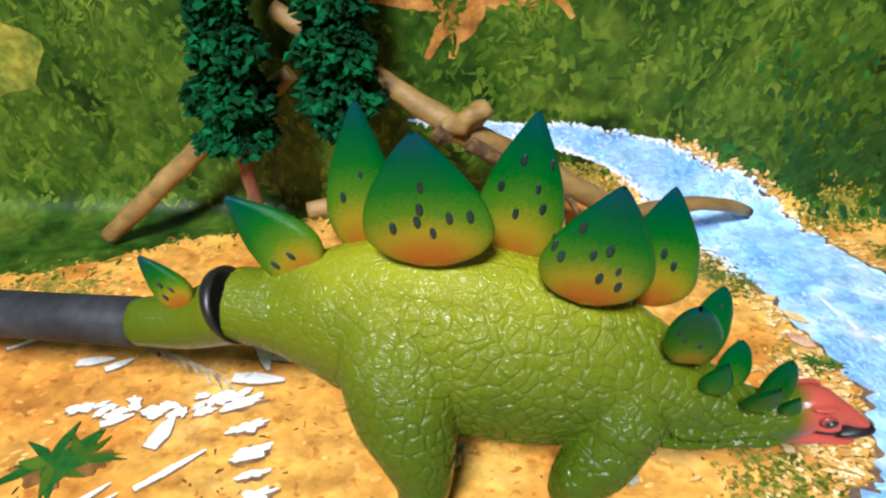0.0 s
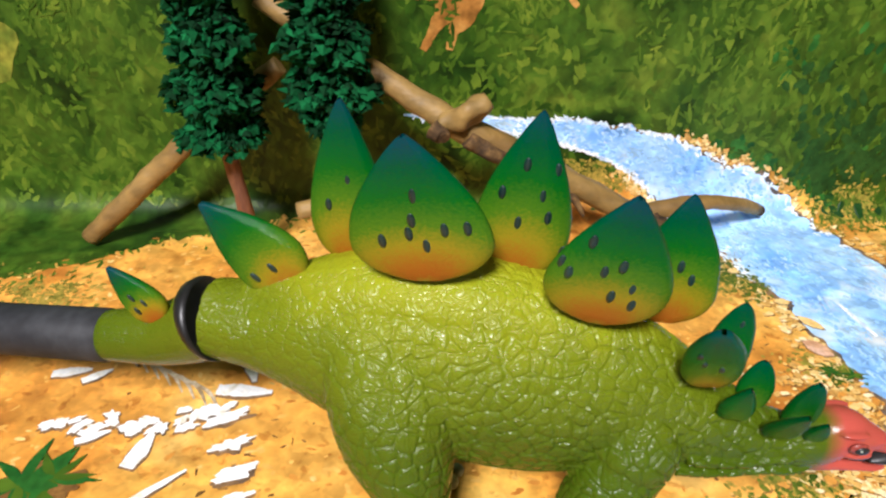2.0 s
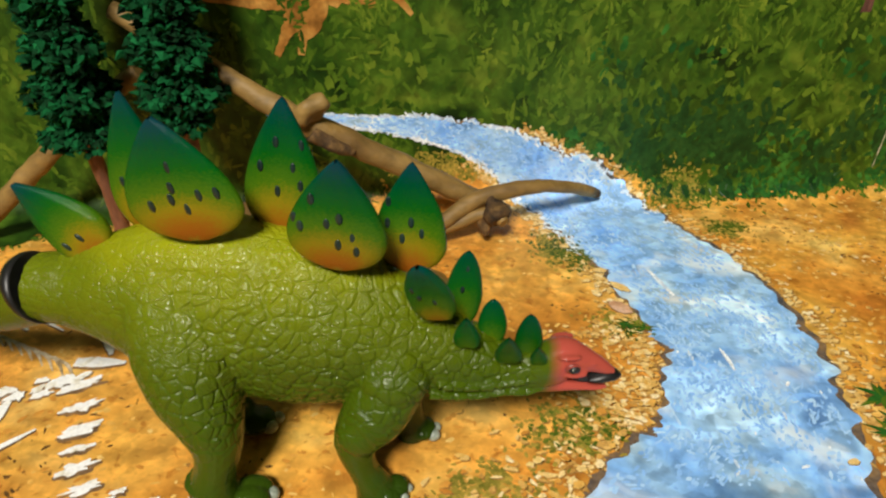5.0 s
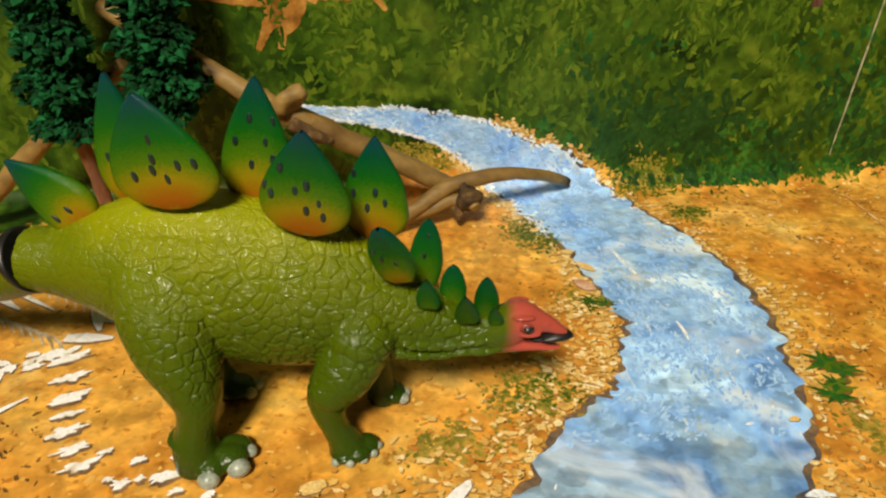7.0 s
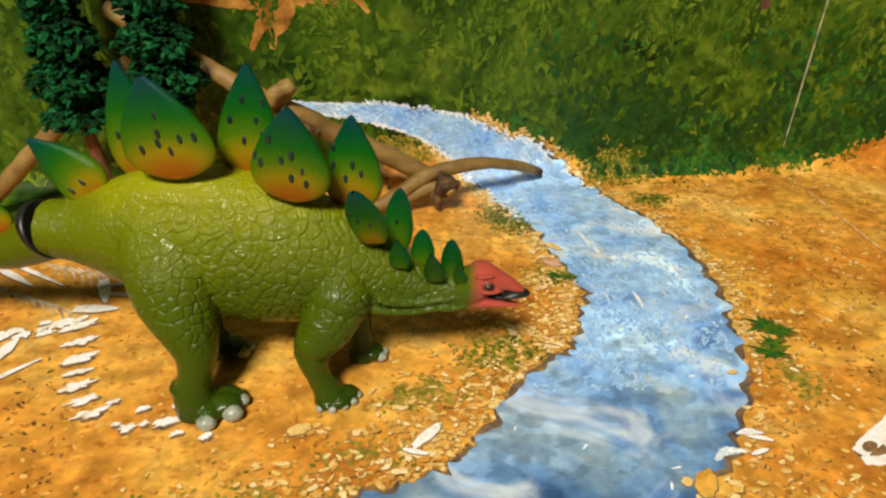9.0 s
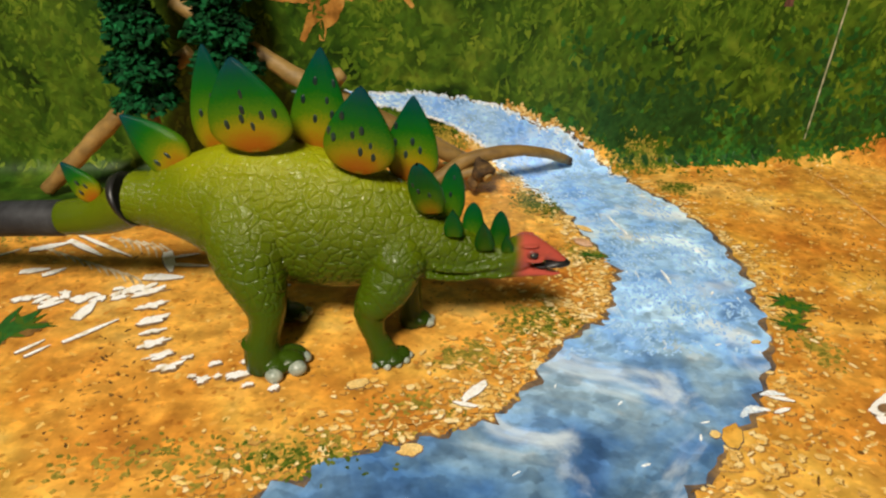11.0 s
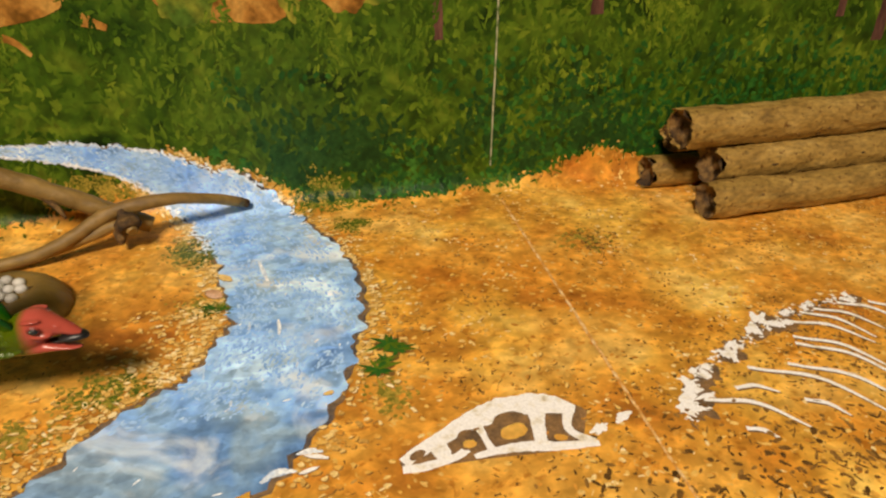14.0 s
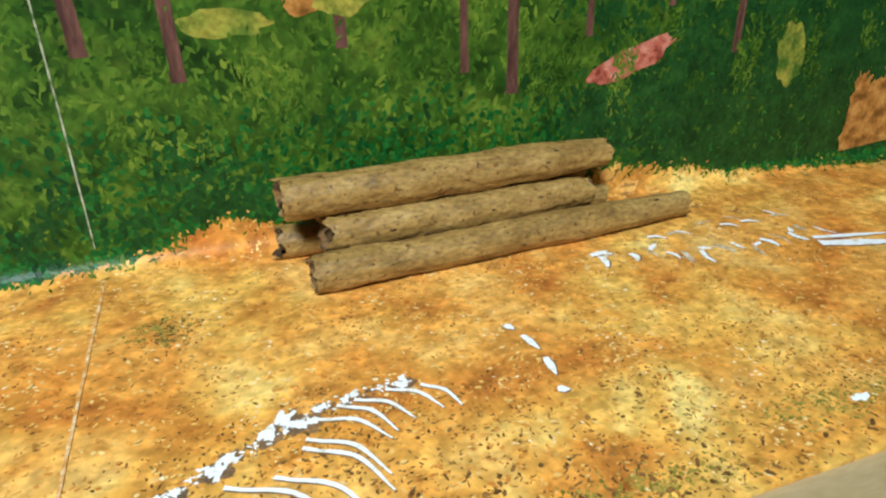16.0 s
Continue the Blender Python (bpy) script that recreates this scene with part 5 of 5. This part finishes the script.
    # x and height of root and tip, half width, offsets from the midline at root and tip, thickness, spots, shade, form
    plates = [(-0.0585, 0.0470, -0.0675, 0.0596, 0.0050, -0.003, -0.003, 0.0015, [(0.30, -0.3), (0.35, 0.3), (0.5, 0.0)], 0.0),
              (-0.0272, 0.0590, -0.0450, 0.0755, 0.0080, -0.001, 0.0, 0.0022, [(0.30, -0.45), (0.26, 0.10)], 0.05),
              (-0.0161, 0.0630, -0.0167, 0.0968, 0.0078, 0.004, 0.005, 0.0018, [(0.40, -0.45), (0.55, 0.1)], 0.04),
              (-0.0012, 0.0696, -0.0050, 0.0974, 0.0127, -0.008, -0.010, 0.0020, [(0.48, -0.04), (0.39, -0.10), (0.30, 0.12), (0.41, 0.40), (0.42, 0.72), (0.34, -0.48), (0.64, 0.05)], 0.0),
              (0.0153, 0.0645, 0.0184, 0.0972, 0.0090, 0.004, 0.005, 0.0018, [(0.53, -0.60), (0.54, 0.33), (0.70, 0.75), (0.71, -0.2), (0.36, -0.1), (0.42, 0.5)], 0.04),
              (0.0284, 0.0645, 0.0304, 0.0917, 0.0105, -0.008, -0.0125, 0.0020, [(0.68, -0.70), (0.43, -0.72), (0.48, -0.90), (0.48, -0.18), (0.55, 0.10), (0.38, 0.34), (0.30, 0.06), (0.25, 0.42)], 0.0),
              (0.0442, 0.0575, 0.0450, 0.0844, 0.0084, 0.003, 0.0042, 0.0018, [(0.66, -0.85), (0.47, -0.66), (0.50, 0.04), (0.40, 0.34), (0.34, -0.2)], 0.02),
              (0.0500, 0.0528, 0.0452, 0.0719, 0.0052, -0.0075, -0.0169, 0.0016, [(0.65, -0.60), (0.52, -0.35), (0.42, 0.25)], 0.12, blunt),
              (0.0562, 0.0450, 0.0575, 0.0645, 0.0043, 0.002, 0.0016, 0.0014, [(0.78, 0.1), (0.50, -0.1)], 0.22, blunt),
              (0.0569, 0.0445, 0.0559, 0.0551, 0.0032, -0.0064, -0.0111, 0.0014, (), 0.30, fin), (0.0637, 0.0400, 0.0635, 0.0522, 0.0035, 0.001, 0.0006, 0.0013, (), 0.24, blunt),
              (0.0668, 0.0395, 0.0648, 0.0528, 0.0032, -0.0050, -0.0138, 0.0013, (), 0.30, fin), (0.0723, 0.0365, 0.0713, 0.0520, 0.0033, 0.0, -0.0040, 0.0012, (), 0.24, blunt), (0.0743, 0.0380, 0.0727, 0.0459, 0.0021, -0.0036, -0.008, 0.0010, (), 0.30, fin)]
    for i, row in enumerate(plates):
        leaf(*row, seed=i)
    # claws: broad on the hind feet, small round ones on the fore feet
    for at, r in [((-0.0010, 0.0796, 0.0024), 0.0026), ((0.0060, 0.0826, 0.0025), 0.0027), ((0.0080, 0.0882, 0.0024), 0.0019), ((0.0042, 0.1105, 0.0022), 0.0020), ((0.0058, 0.1140, 0.0020), 0.0018),
                  ((0.0312, 0.0836, 0.0013), 0.0012), ((0.0350, 0.0828, 0.0013), 0.0012), ((0.0385, 0.0838, 0.0014), 0.0012), ((0.0412, 0.0858, 0.0015), 0.0012), ((0.0424, 0.0884, 0.0016), 0.0012),
                  ((0.0500, 0.1050, 0.0020), 0.0017), ((0.0508, 0.1080, 0.0018), 0.0014)]:
        ball(bm, at, (r * 1.12, r, r * 0.98), 3, 0.10, 300, slot=3)
    # dark beak
    tube(bm, spline([(0.0872, ymid(0.0872), 0.0324, 0.0031, 0.0006), (0.0893, ymid(0.0893), 0.0326, 0.0032, 0.0012), (0.0915, ymid(0.0915), 0.0328, 0.0028, 0.0015), (0.0938, ymid(0.0938), 0.0328, 0.0019, 0.0011), (0.0950, ymid(0.0950), 0.0324, 0.0007, 0.0006)], 14), 16, slot=4)
    # black ball inside the open mouth, standing in for the shade of the gap
    ball(bm, (0.0862, ymid(0.0862), 0.0311), (0.0030, 0.0017, 0.0009), 3, slot=4)
    # eyes: a narrow lid round a dark bead with a glint
    for s in (-1, 1):
        ball(bm, (0.0818, ymid(0.0818) + s * 0.0054, 0.0382), (0.0019, 0.0006, 0.0014), 3, slot=5)
        ball(bm, (0.0821, ymid(0.0820) + s * 0.0058, 0.0381), (0.0014, 0.0006, 0.0010), 3, slot=4)
        ball(bm, (0.0816, ymid(0.0815) + s * 0.0064, 0.0385), (0.00024, 0.00016, 0.00020), 2, slot=3)
    # tail end beyond the joint
    tube(bm, spline([(-0.0490, ymid(-0.049), 0.0456, 0.0084), (-0.0540, ymid(-0.054), 0.0426, 0.0078), (-0.0620, ymid(-0.062), 0.0395, 0.0069), (-0.0760, ymid(-0.076), 0.0372, 0.0058)], 14), 24, slot=0)
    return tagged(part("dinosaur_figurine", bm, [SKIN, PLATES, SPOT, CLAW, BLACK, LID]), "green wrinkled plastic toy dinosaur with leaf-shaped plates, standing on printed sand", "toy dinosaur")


dino = dinosaur()
bm = bmesh.new()
tube(bm, [(-0.0478, ymid(-0.0478), 0.0466, 0.0090), (-0.0481, ymid(-0.0481), 0.0465, 0.0096), (-0.0490, ymid(-0.0490), 0.0460, 0.0095), (-0.0493, ymid(-0.0493), 0.0458, 0.0086)], 32)
part("joint_ring", bm, BLACK, dino, "black rubber ring round the tail")
bm = bmesh.new()
tube(bm, [(-0.0735, ymid(-0.0735), 0.0375, 0.0056), (-0.0748, ymid(-0.0748), 0.0373, 0.0063), (-0.1000, ymid(-0.1), 0.0352, 0.0062), (-0.1900, ymid(-0.19), 0.0290, 0.0060), (-0.1910, ymid(-0.191), 0.0289, 0.0050)], 24)
part("holding_rod", bm, ROD, dino, "grey plastic rod pushed over the tail end")


# nest of eggs
def nest(x, y):
    base = empty("nest", (x, y, 0))
    bm = bmesh.new()
    prof = [(0.0250, 0.0), (0.0248, 0.0015), (0.0236, 0.0045), (0.0212, 0.0078), (0.0180, 0.0102), (0.0150, 0.0112), (0.0125, 0.0110), (0.0095, 0.0099), (0.0050, 0.0094), (0.0008, 0.0093)]
    sides = 120
    rings = []
    for i, (r, z) in enumerate(prof):
        ring = []
        for k in range(sides):
            a = 2 * math.pi * k / sides
            groove = 0.0007 * abs(math.sin(a * 11 + 0.4 * math.sin(3 * a))) ** 0.5 * max(0, min(1, (r - 0.012) / 0.008))
            rr = r - 0.0005 + groove + 0.0006 * noise.noise(Vector((math.cos(a) * 2, math.sin(a) * 2, z * 60)))
            ring.append(bm.verts.new((rr * math.cos(a), rr * math.sin(a), z)))
        rings.append(ring)
    for p, q in zip(rings, rings[1:]):
        for k in range(sides):
            bm.faces.new((p[k], p[(k + 1) % sides], q[(k + 1) % sides], q[k])).smooth = True
    bm.faces.new(rings[-1])
    bm.faces.new(rings[0][::-1])
    part("mound", bm, NEST, base, "ridged olive brown plastic mound")
    for a, r in ((2.4, 0.0150), (0.15, 0.0118), (4.5, 0.0140)):
        bm = bmesh.new()
        ball(bm, (r * math.cos(a), r * math.sin(a), 0.0108), (0.0013, 0.0008, 0.0006), 2)
        part("pin_hole", bm, KNOT, base)
    spots = [(0, 0)] + [(0.0046 * math.cos(a), 0.0044 * math.sin(a)) for a in np.arange(5) * 1.257 + 0.3] + [(0.0091 * math.cos(a), 0.0086 * math.sin(a)) for a in np.arange(9) * 0.698]
    for i, (u, v) in enumerate(spots):
        bm = bmesh.new()
        k = rng.uniform(0.9, 1.1)
        ball(bm, (u + rng.gauss(0, 0.0004), v + rng.gauss(0, 0.0004), 0.0112), (0.0023 * k, 0.0020 * k, 0.0019 * k), 3)
        part("egg", bm, EGG, base)
    return tagged(base, "olive brown ridged nest holding a clutch of small white eggs", "nest")


nest(0.0405, 0.1620)


# logs
def log(a, b, r, label, seed):
    base = empty("log", ((a[0] + b[0]) / 2, (a[1] + b[1]) / 2, 0))
    o = Vector(base.location)
    bm = bmesh.new()
    rows = []
    n, sides = 90, 44
    for i in range(n + 1):
        k = i / n
        p = Vector(a).lerp(Vector(b), k) - o
        wob = 0.0008 * noise.noise(Vector((k * 5, seed, 0)))
        rows.append((p.x, p.y + wob, p.z + wob * 0.6, r * (1 + 0.07 * noise.noise(Vector((k * 7, seed, 4)))) * (1 - 0.22 * max(0.0, k - 0.72) / 0.28)))
    rings = tube(bm, rows, sides, caps=False)

    def torn(j, seed2):
        an = 2 * math.pi * j / sides
        return 0.0050 * noise.noise(Vector((math.cos(an) * 1.3, math.sin(an) * 1.3, seed2))) + 0.0022 * noise.noise(Vector((math.cos(an) * 5, math.sin(an) * 5, seed2)))

    # furrowed bark: long ridges and small pits
    for i, ring in enumerate(rings):
        c = Vector(rows[i][:3])
        for j, v in enumerate(ring):
            d = (v.co - c).normalized()
            q = Vector((v.co.x * 55 + seed, d.y * 3.2, d.z * 3.2))
            v.co += d * (r * 0.085 * noise.noise(q) + r * 0.05 * noise.noise(Vector((v.co.x * 210, d.y * 6, d.z * 6 + seed))) - r * 0.05 * max(0.0, noise.noise(Vector((v.co.x * 420, d.y * 5, d.z * 5)))))
            fade = max(0.0, 1 - i / 5), max(0.0, 1 - (n - i) / 5)
            v.co.x += fade[0] * torn(j, seed) + fade[1] * torn(j, seed + 9)
    bark = part("bark", bm, LOG, base)
    # hollow, broken ends, their inner shadow put into the dark colour
    for end, sgn, sd in ((0, 1, seed), (-1, -1, seed + 9)):
        bm = bmesh.new()
        x, y, z, rr = rows[end]
        inner = tube(bm, [(x + sgn * 0.0034, y, z, rr * 0.30), (x + sgn * 0.0026, y, z, rr * 0.66), (x + sgn * 0.0009, y, z, rr * 0.84), (x + sgn * 0.0003, y, z, rr * 0.955)], sides, lump=0.12, lump_scale=300, caps=False)
        for ring in inner[2:]:
            for j, v in enumerate(ring):
                v.co.x += torn(j if sgn > 0 else -j, sd)
        bm.faces.new(inner[0])
        part("end_grain", bm, KNOT, base, "dark hollow end")
    for k in range(5):
        t = rng.uniform(0.1, 0.9)
        i = int(t * n)
        x, y, z, rr = rows[i]
        an = rng.uniform(-2.4, -0.3)
        bm = bmesh.new()
        ball(bm, (x, y + rr * 0.96 * math.sin(an), z + rr * 0.96 * math.cos(an)), (rng.uniform(0.001, 0.003), 0.0007, 0.0007), 2, 0.3, 500)
        part("bark_scar", bm, KNOT, bark)
    return tagged(base, label, "log", "stack of logs")


log((0.3660, 0.1862, 0.0097), (0.5990, 0.2020, 0.0092), 0.0094, "long brown toy log lying on the sand under the stack", 1)
log((0.3760, 0.2030, 0.0222), (0.5340, 0.2120, 0.0222), 0.0103, "grey brown toy log resting between two others", 2)
log((0.3560, 0.2060, 0.0425), (0.5470, 0.2185, 0.0425), 0.0107, "brown toy log on top of the stack", 3)
log((0.3550, 0.2300, 0.0090), (0.5600, 0.2310, 0.0090), 0.0088, "dark brown toy log at the back of the stack", 4)
log((0.3650, 0.2270, 0.0305), (0.5400, 0.2290, 0.0305), 0.0084, "dark toy log hidden behind the stack", 5)


# twigs
def twig_base(name, at):
    return empty(name, at)


def wood(name, rows, parent, mat=WOOD, sides=16, n=60, lump=0.16):
    o = Vector(parent.location)
    bm = bmesh.new()
    tube(bm, [(x - o.x, y - o.y, z - o.z, r) for x, y, z, r in spline(rows, n)], sides, lump=lump, lump_scale=170)
    return part(name, bm, mat, parent)


tw = twig_base("twig", (0.03, 0.20, 0.0))
wood("stem", [(-0.0450, 0.196, 0.0285, 0.0030), (-0.0360, 0.197, 0.0300, 0.0032), (-0.0270, 0.198, 0.0292, 0.0032), (-0.0165, 0.200, 0.0215, 0.0032), (-0.0060, 0.203, 0.0105, 0.0031), (0.0060, 0.200, 0.0055, 0.0030), (0.0200, 0.196, 0.0040, 0.0030), (0.0380, 0.199, 0.0050, 0.0030),
              (0.0550, 0.203, 0.0100, 0.0031), (0.0720, 0.2105, 0.0180, 0.0034), (0.0860, 0.2140, 0.0205, 0.0034), (0.1000, 0.2180, 0.0204, 0.0029), (0.1160, 0.2260, 0.0155, 0.0027), (0.1300, 0.2360, 0.0075, 0.0025)], tw)
wood("fork", [(0.0430, 0.2010, 0.0050, 0.0022), (0.0580, 0.2050, 0.0080, 0.0024), (0.0720, 0.2080, 0.0125, 0.0026), (0.0830, 0.2090, 0.0150, 0.0026)], tw)
wood("stub", [(0.0790, 0.2110, 0.0192, 0.0034), (0.0808, 0.2080, 0.0160, 0.0044), (0.0826, 0.2050, 0.0138, 0.0046), (0.0834, 0.2036, 0.0128, 0.0034)], tw, KNOT, lump=0.7, n=20)
wood("cut_face", [(0.0834, 0.2040, 0.0130, 0.0026), (0.0842, 0.2026, 0.0122, 0.0022)], tw, lump=0.3, n=6)
wood("spur", [(0.0760, 0.2090, 0.0130, 0.0030), (0.0770, 0.2065, 0.0080, 0.0024), (0.0775, 0.2050, 0.0050, 0.0010)], tw, KNOT, lump=0.6, n=12)
wood("broken_tip", [(0.1300, 0.2362, 0.0075, 0.0024), (0.1325, 0.2375, 0.0062, 0.0020)], tw, KNOT, lump=0.5, n=6)
tagged(tw, "crooked brown twig arching from the trees across the printed river", "twig")

st = twig_base("stick", (0.03, 0.215, 0.0))
wood("stem", [(-0.0560, 0.2240, 0.0900, 0.0034), (-0.0300, 0.2200, 0.0745, 0.0036), (-0.0120, 0.2160, 0.0635, 0.0038), (0.0040, 0.2120, 0.0545, 0.0046), (0.0180, 0.2130, 0.0470, 0.0050), (0.0320, 0.2150, 0.0385, 0.0046), (0.0520, 0.2180, 0.0270, 0.0045), (0.0700, 0.2200, 0.0165, 0.0044), (0.0880, 0.2215, 0.0060, 0.0040)], st)
wood("knob", [(0.0030, 0.2080, 0.0540, 0.0034), (0.0085, 0.2070, 0.0570, 0.0042), (0.0135, 0.2080, 0.0605, 0.0040), (0.0170, 0.2090, 0.0628, 0.0022)], st, lump=0.6, n=24)
wood("knot_hole", [(-0.0005, 0.2065, 0.0535, 0.0032), (0.0025, 0.2045, 0.0520, 0.0030), (0.0030, 0.2035, 0.0515, 0.0022)], st, KNOT, lump=0.3, n=10)
wood("torn_bark", [(0.0110, 0.2080, 0.0500, 0.0026), (0.0170, 0.2085, 0.0455, 0.0030), (0.0260, 0.2105, 0.0405, 0.0018)], st, KNOT, lump=0.6, n=16)
wood("spur", [(0.0470, 0.2160, 0.0280, 0.0022), (0.0520, 0.2140, 0.0215, 0.0014), (0.0545, 0.2130, 0.0170, 0.0006)], st, KNOT, n=12)
tagged(st, "dry grey brown stick with a knot leaning up behind the trees", "stick")

s2 = twig_base("stick", (-0.09, 0.22, 0.0))
wood("stem", [(-0.0520, 0.2250, 0.0680, 0.0034), (-0.0780, 0.2220, 0.0490, 0.0038), (-0.1040, 0.2200, 0.0265, 0.0040), (-0.1300, 0.2180, 0.0035, 0.0038)], s2)
tagged(s2, "orange brown stick leaning against the model trees", "stick")


# model trees
def model_tree(x, y, low, radius, top, seed, label, lean=0.0):
    r = random.Random(seed)
    base = empty("model_tree", (x, y, 0))
    bm = bmesh.new()
    tube(bm, spline([(0, 0, 0.0, 0.0032), (lean * 0.3, 0, low * 0.5, 0.0026), (lean, 0, low, 0.0025), (lean, 0, top * 0.92, 0.0010)], 24), 12, lump=0.15, lump_scale=220)
    part("trunk", bm, BARK, base, "thin reddish brown trunk")
    # crown: many small clumps of flocked leaves on rising whorls
    verts, faces = [], []
    n = 3600
    for i in range(n):
        k = r.random() ** 1.25
        z = low - 0.002 + (top - low) * k
        ring = 1 + 0.30 * math.sin(k * 38 + seed) + 0.28 * noise.noise(Vector((k * 9, seed, 1)))
        rad = radius * (1 - k) ** 0.62 * ring * min(1.0, 0.72 + k * 5) + 0.001
        a = r.uniform(0, 2 * math.pi)
        q = rad * r.uniform(0.12, 1.10) ** 0.5
        q *= 1 + 0.32 * noise.noise(Vector((math.cos(a) * 1.6, math.sin(a) * 1.6, z * 130 + seed)))
        c = Vector((lean + q * math.cos(a), q * math.sin(a), z + r.gauss(0, 0.0012)))
        out = Vector((math.cos(a), math.sin(a), r.uniform(-0.9, 0.5))).normalized()
        side = out.cross(Vector((r.uniform(-1, 1), r.uniform(-1, 1), 1))).normalized()
        up2 = out.cross(side)
        l, w, t = r.uniform(0.0016, 0.0034), r.uniform(0.0012, 0.0026), r.uniform(0.0008, 0.0018)
        b0 = len(verts)
        for p in (c - out * l * 0.5, c + side * w, c + up2 * t, c - side * w, c - up2 * t, c + out * l):
            verts.append(p)
        for f in ((0, 2, 1), (0, 3, 2), (0, 4, 3), (0, 1, 4), (5, 1, 2), (5, 2, 3), (5, 3, 4), (5, 4, 1)):
            faces.append(tuple(b0 + j for j in f))
    crown = sheet("crown", verts, faces, CROWN, base)
    tagged(crown, "dense dark green flocked foliage", kind="stuff")
    return tagged(base, label, "tree", "model trees")


model_tree(-0.0330, 0.2090, 0.056, 0.0112, 0.150, 3, "dark green conical model tree with a reddish trunk on the board")
model_tree(-0.0650, 0.2060, 0.052, 0.0118, 0.150, 8, "dark green conical model tree standing beside the leaning stick", lean=-0.003)

# pendant lamp
lamp = empty("pendant_lamp", (-0.34, -1.08, 1.69))
bm = bmesh.new()
tube(bm, [(0, 0, 0.58, 0.03), (0, 0, 0.565, 0.03), (0, 0, 0.56, 0.003), (0, 0, 0.16, 0.003), (0, 0, 0.15, 0.02), (0, 0, 0.12, 0.03)], 24)
part("cord", bm, BLACK, lamp, "black cord")
bm = bmesh.new()
tube(bm, [(0, 0, 0.125, 0.03), (0, 0, 0.10, 0.10), (0, 0, 0.06, 0.19), (0, 0, 0.035, 0.22), (0, 0, 0.030, 0.22)], 32)
part("shade", bm, SHADE, lamp, "white metal shade")
tagged(lamp, "white pendant lamp hanging on a cord over the table", "lamp")
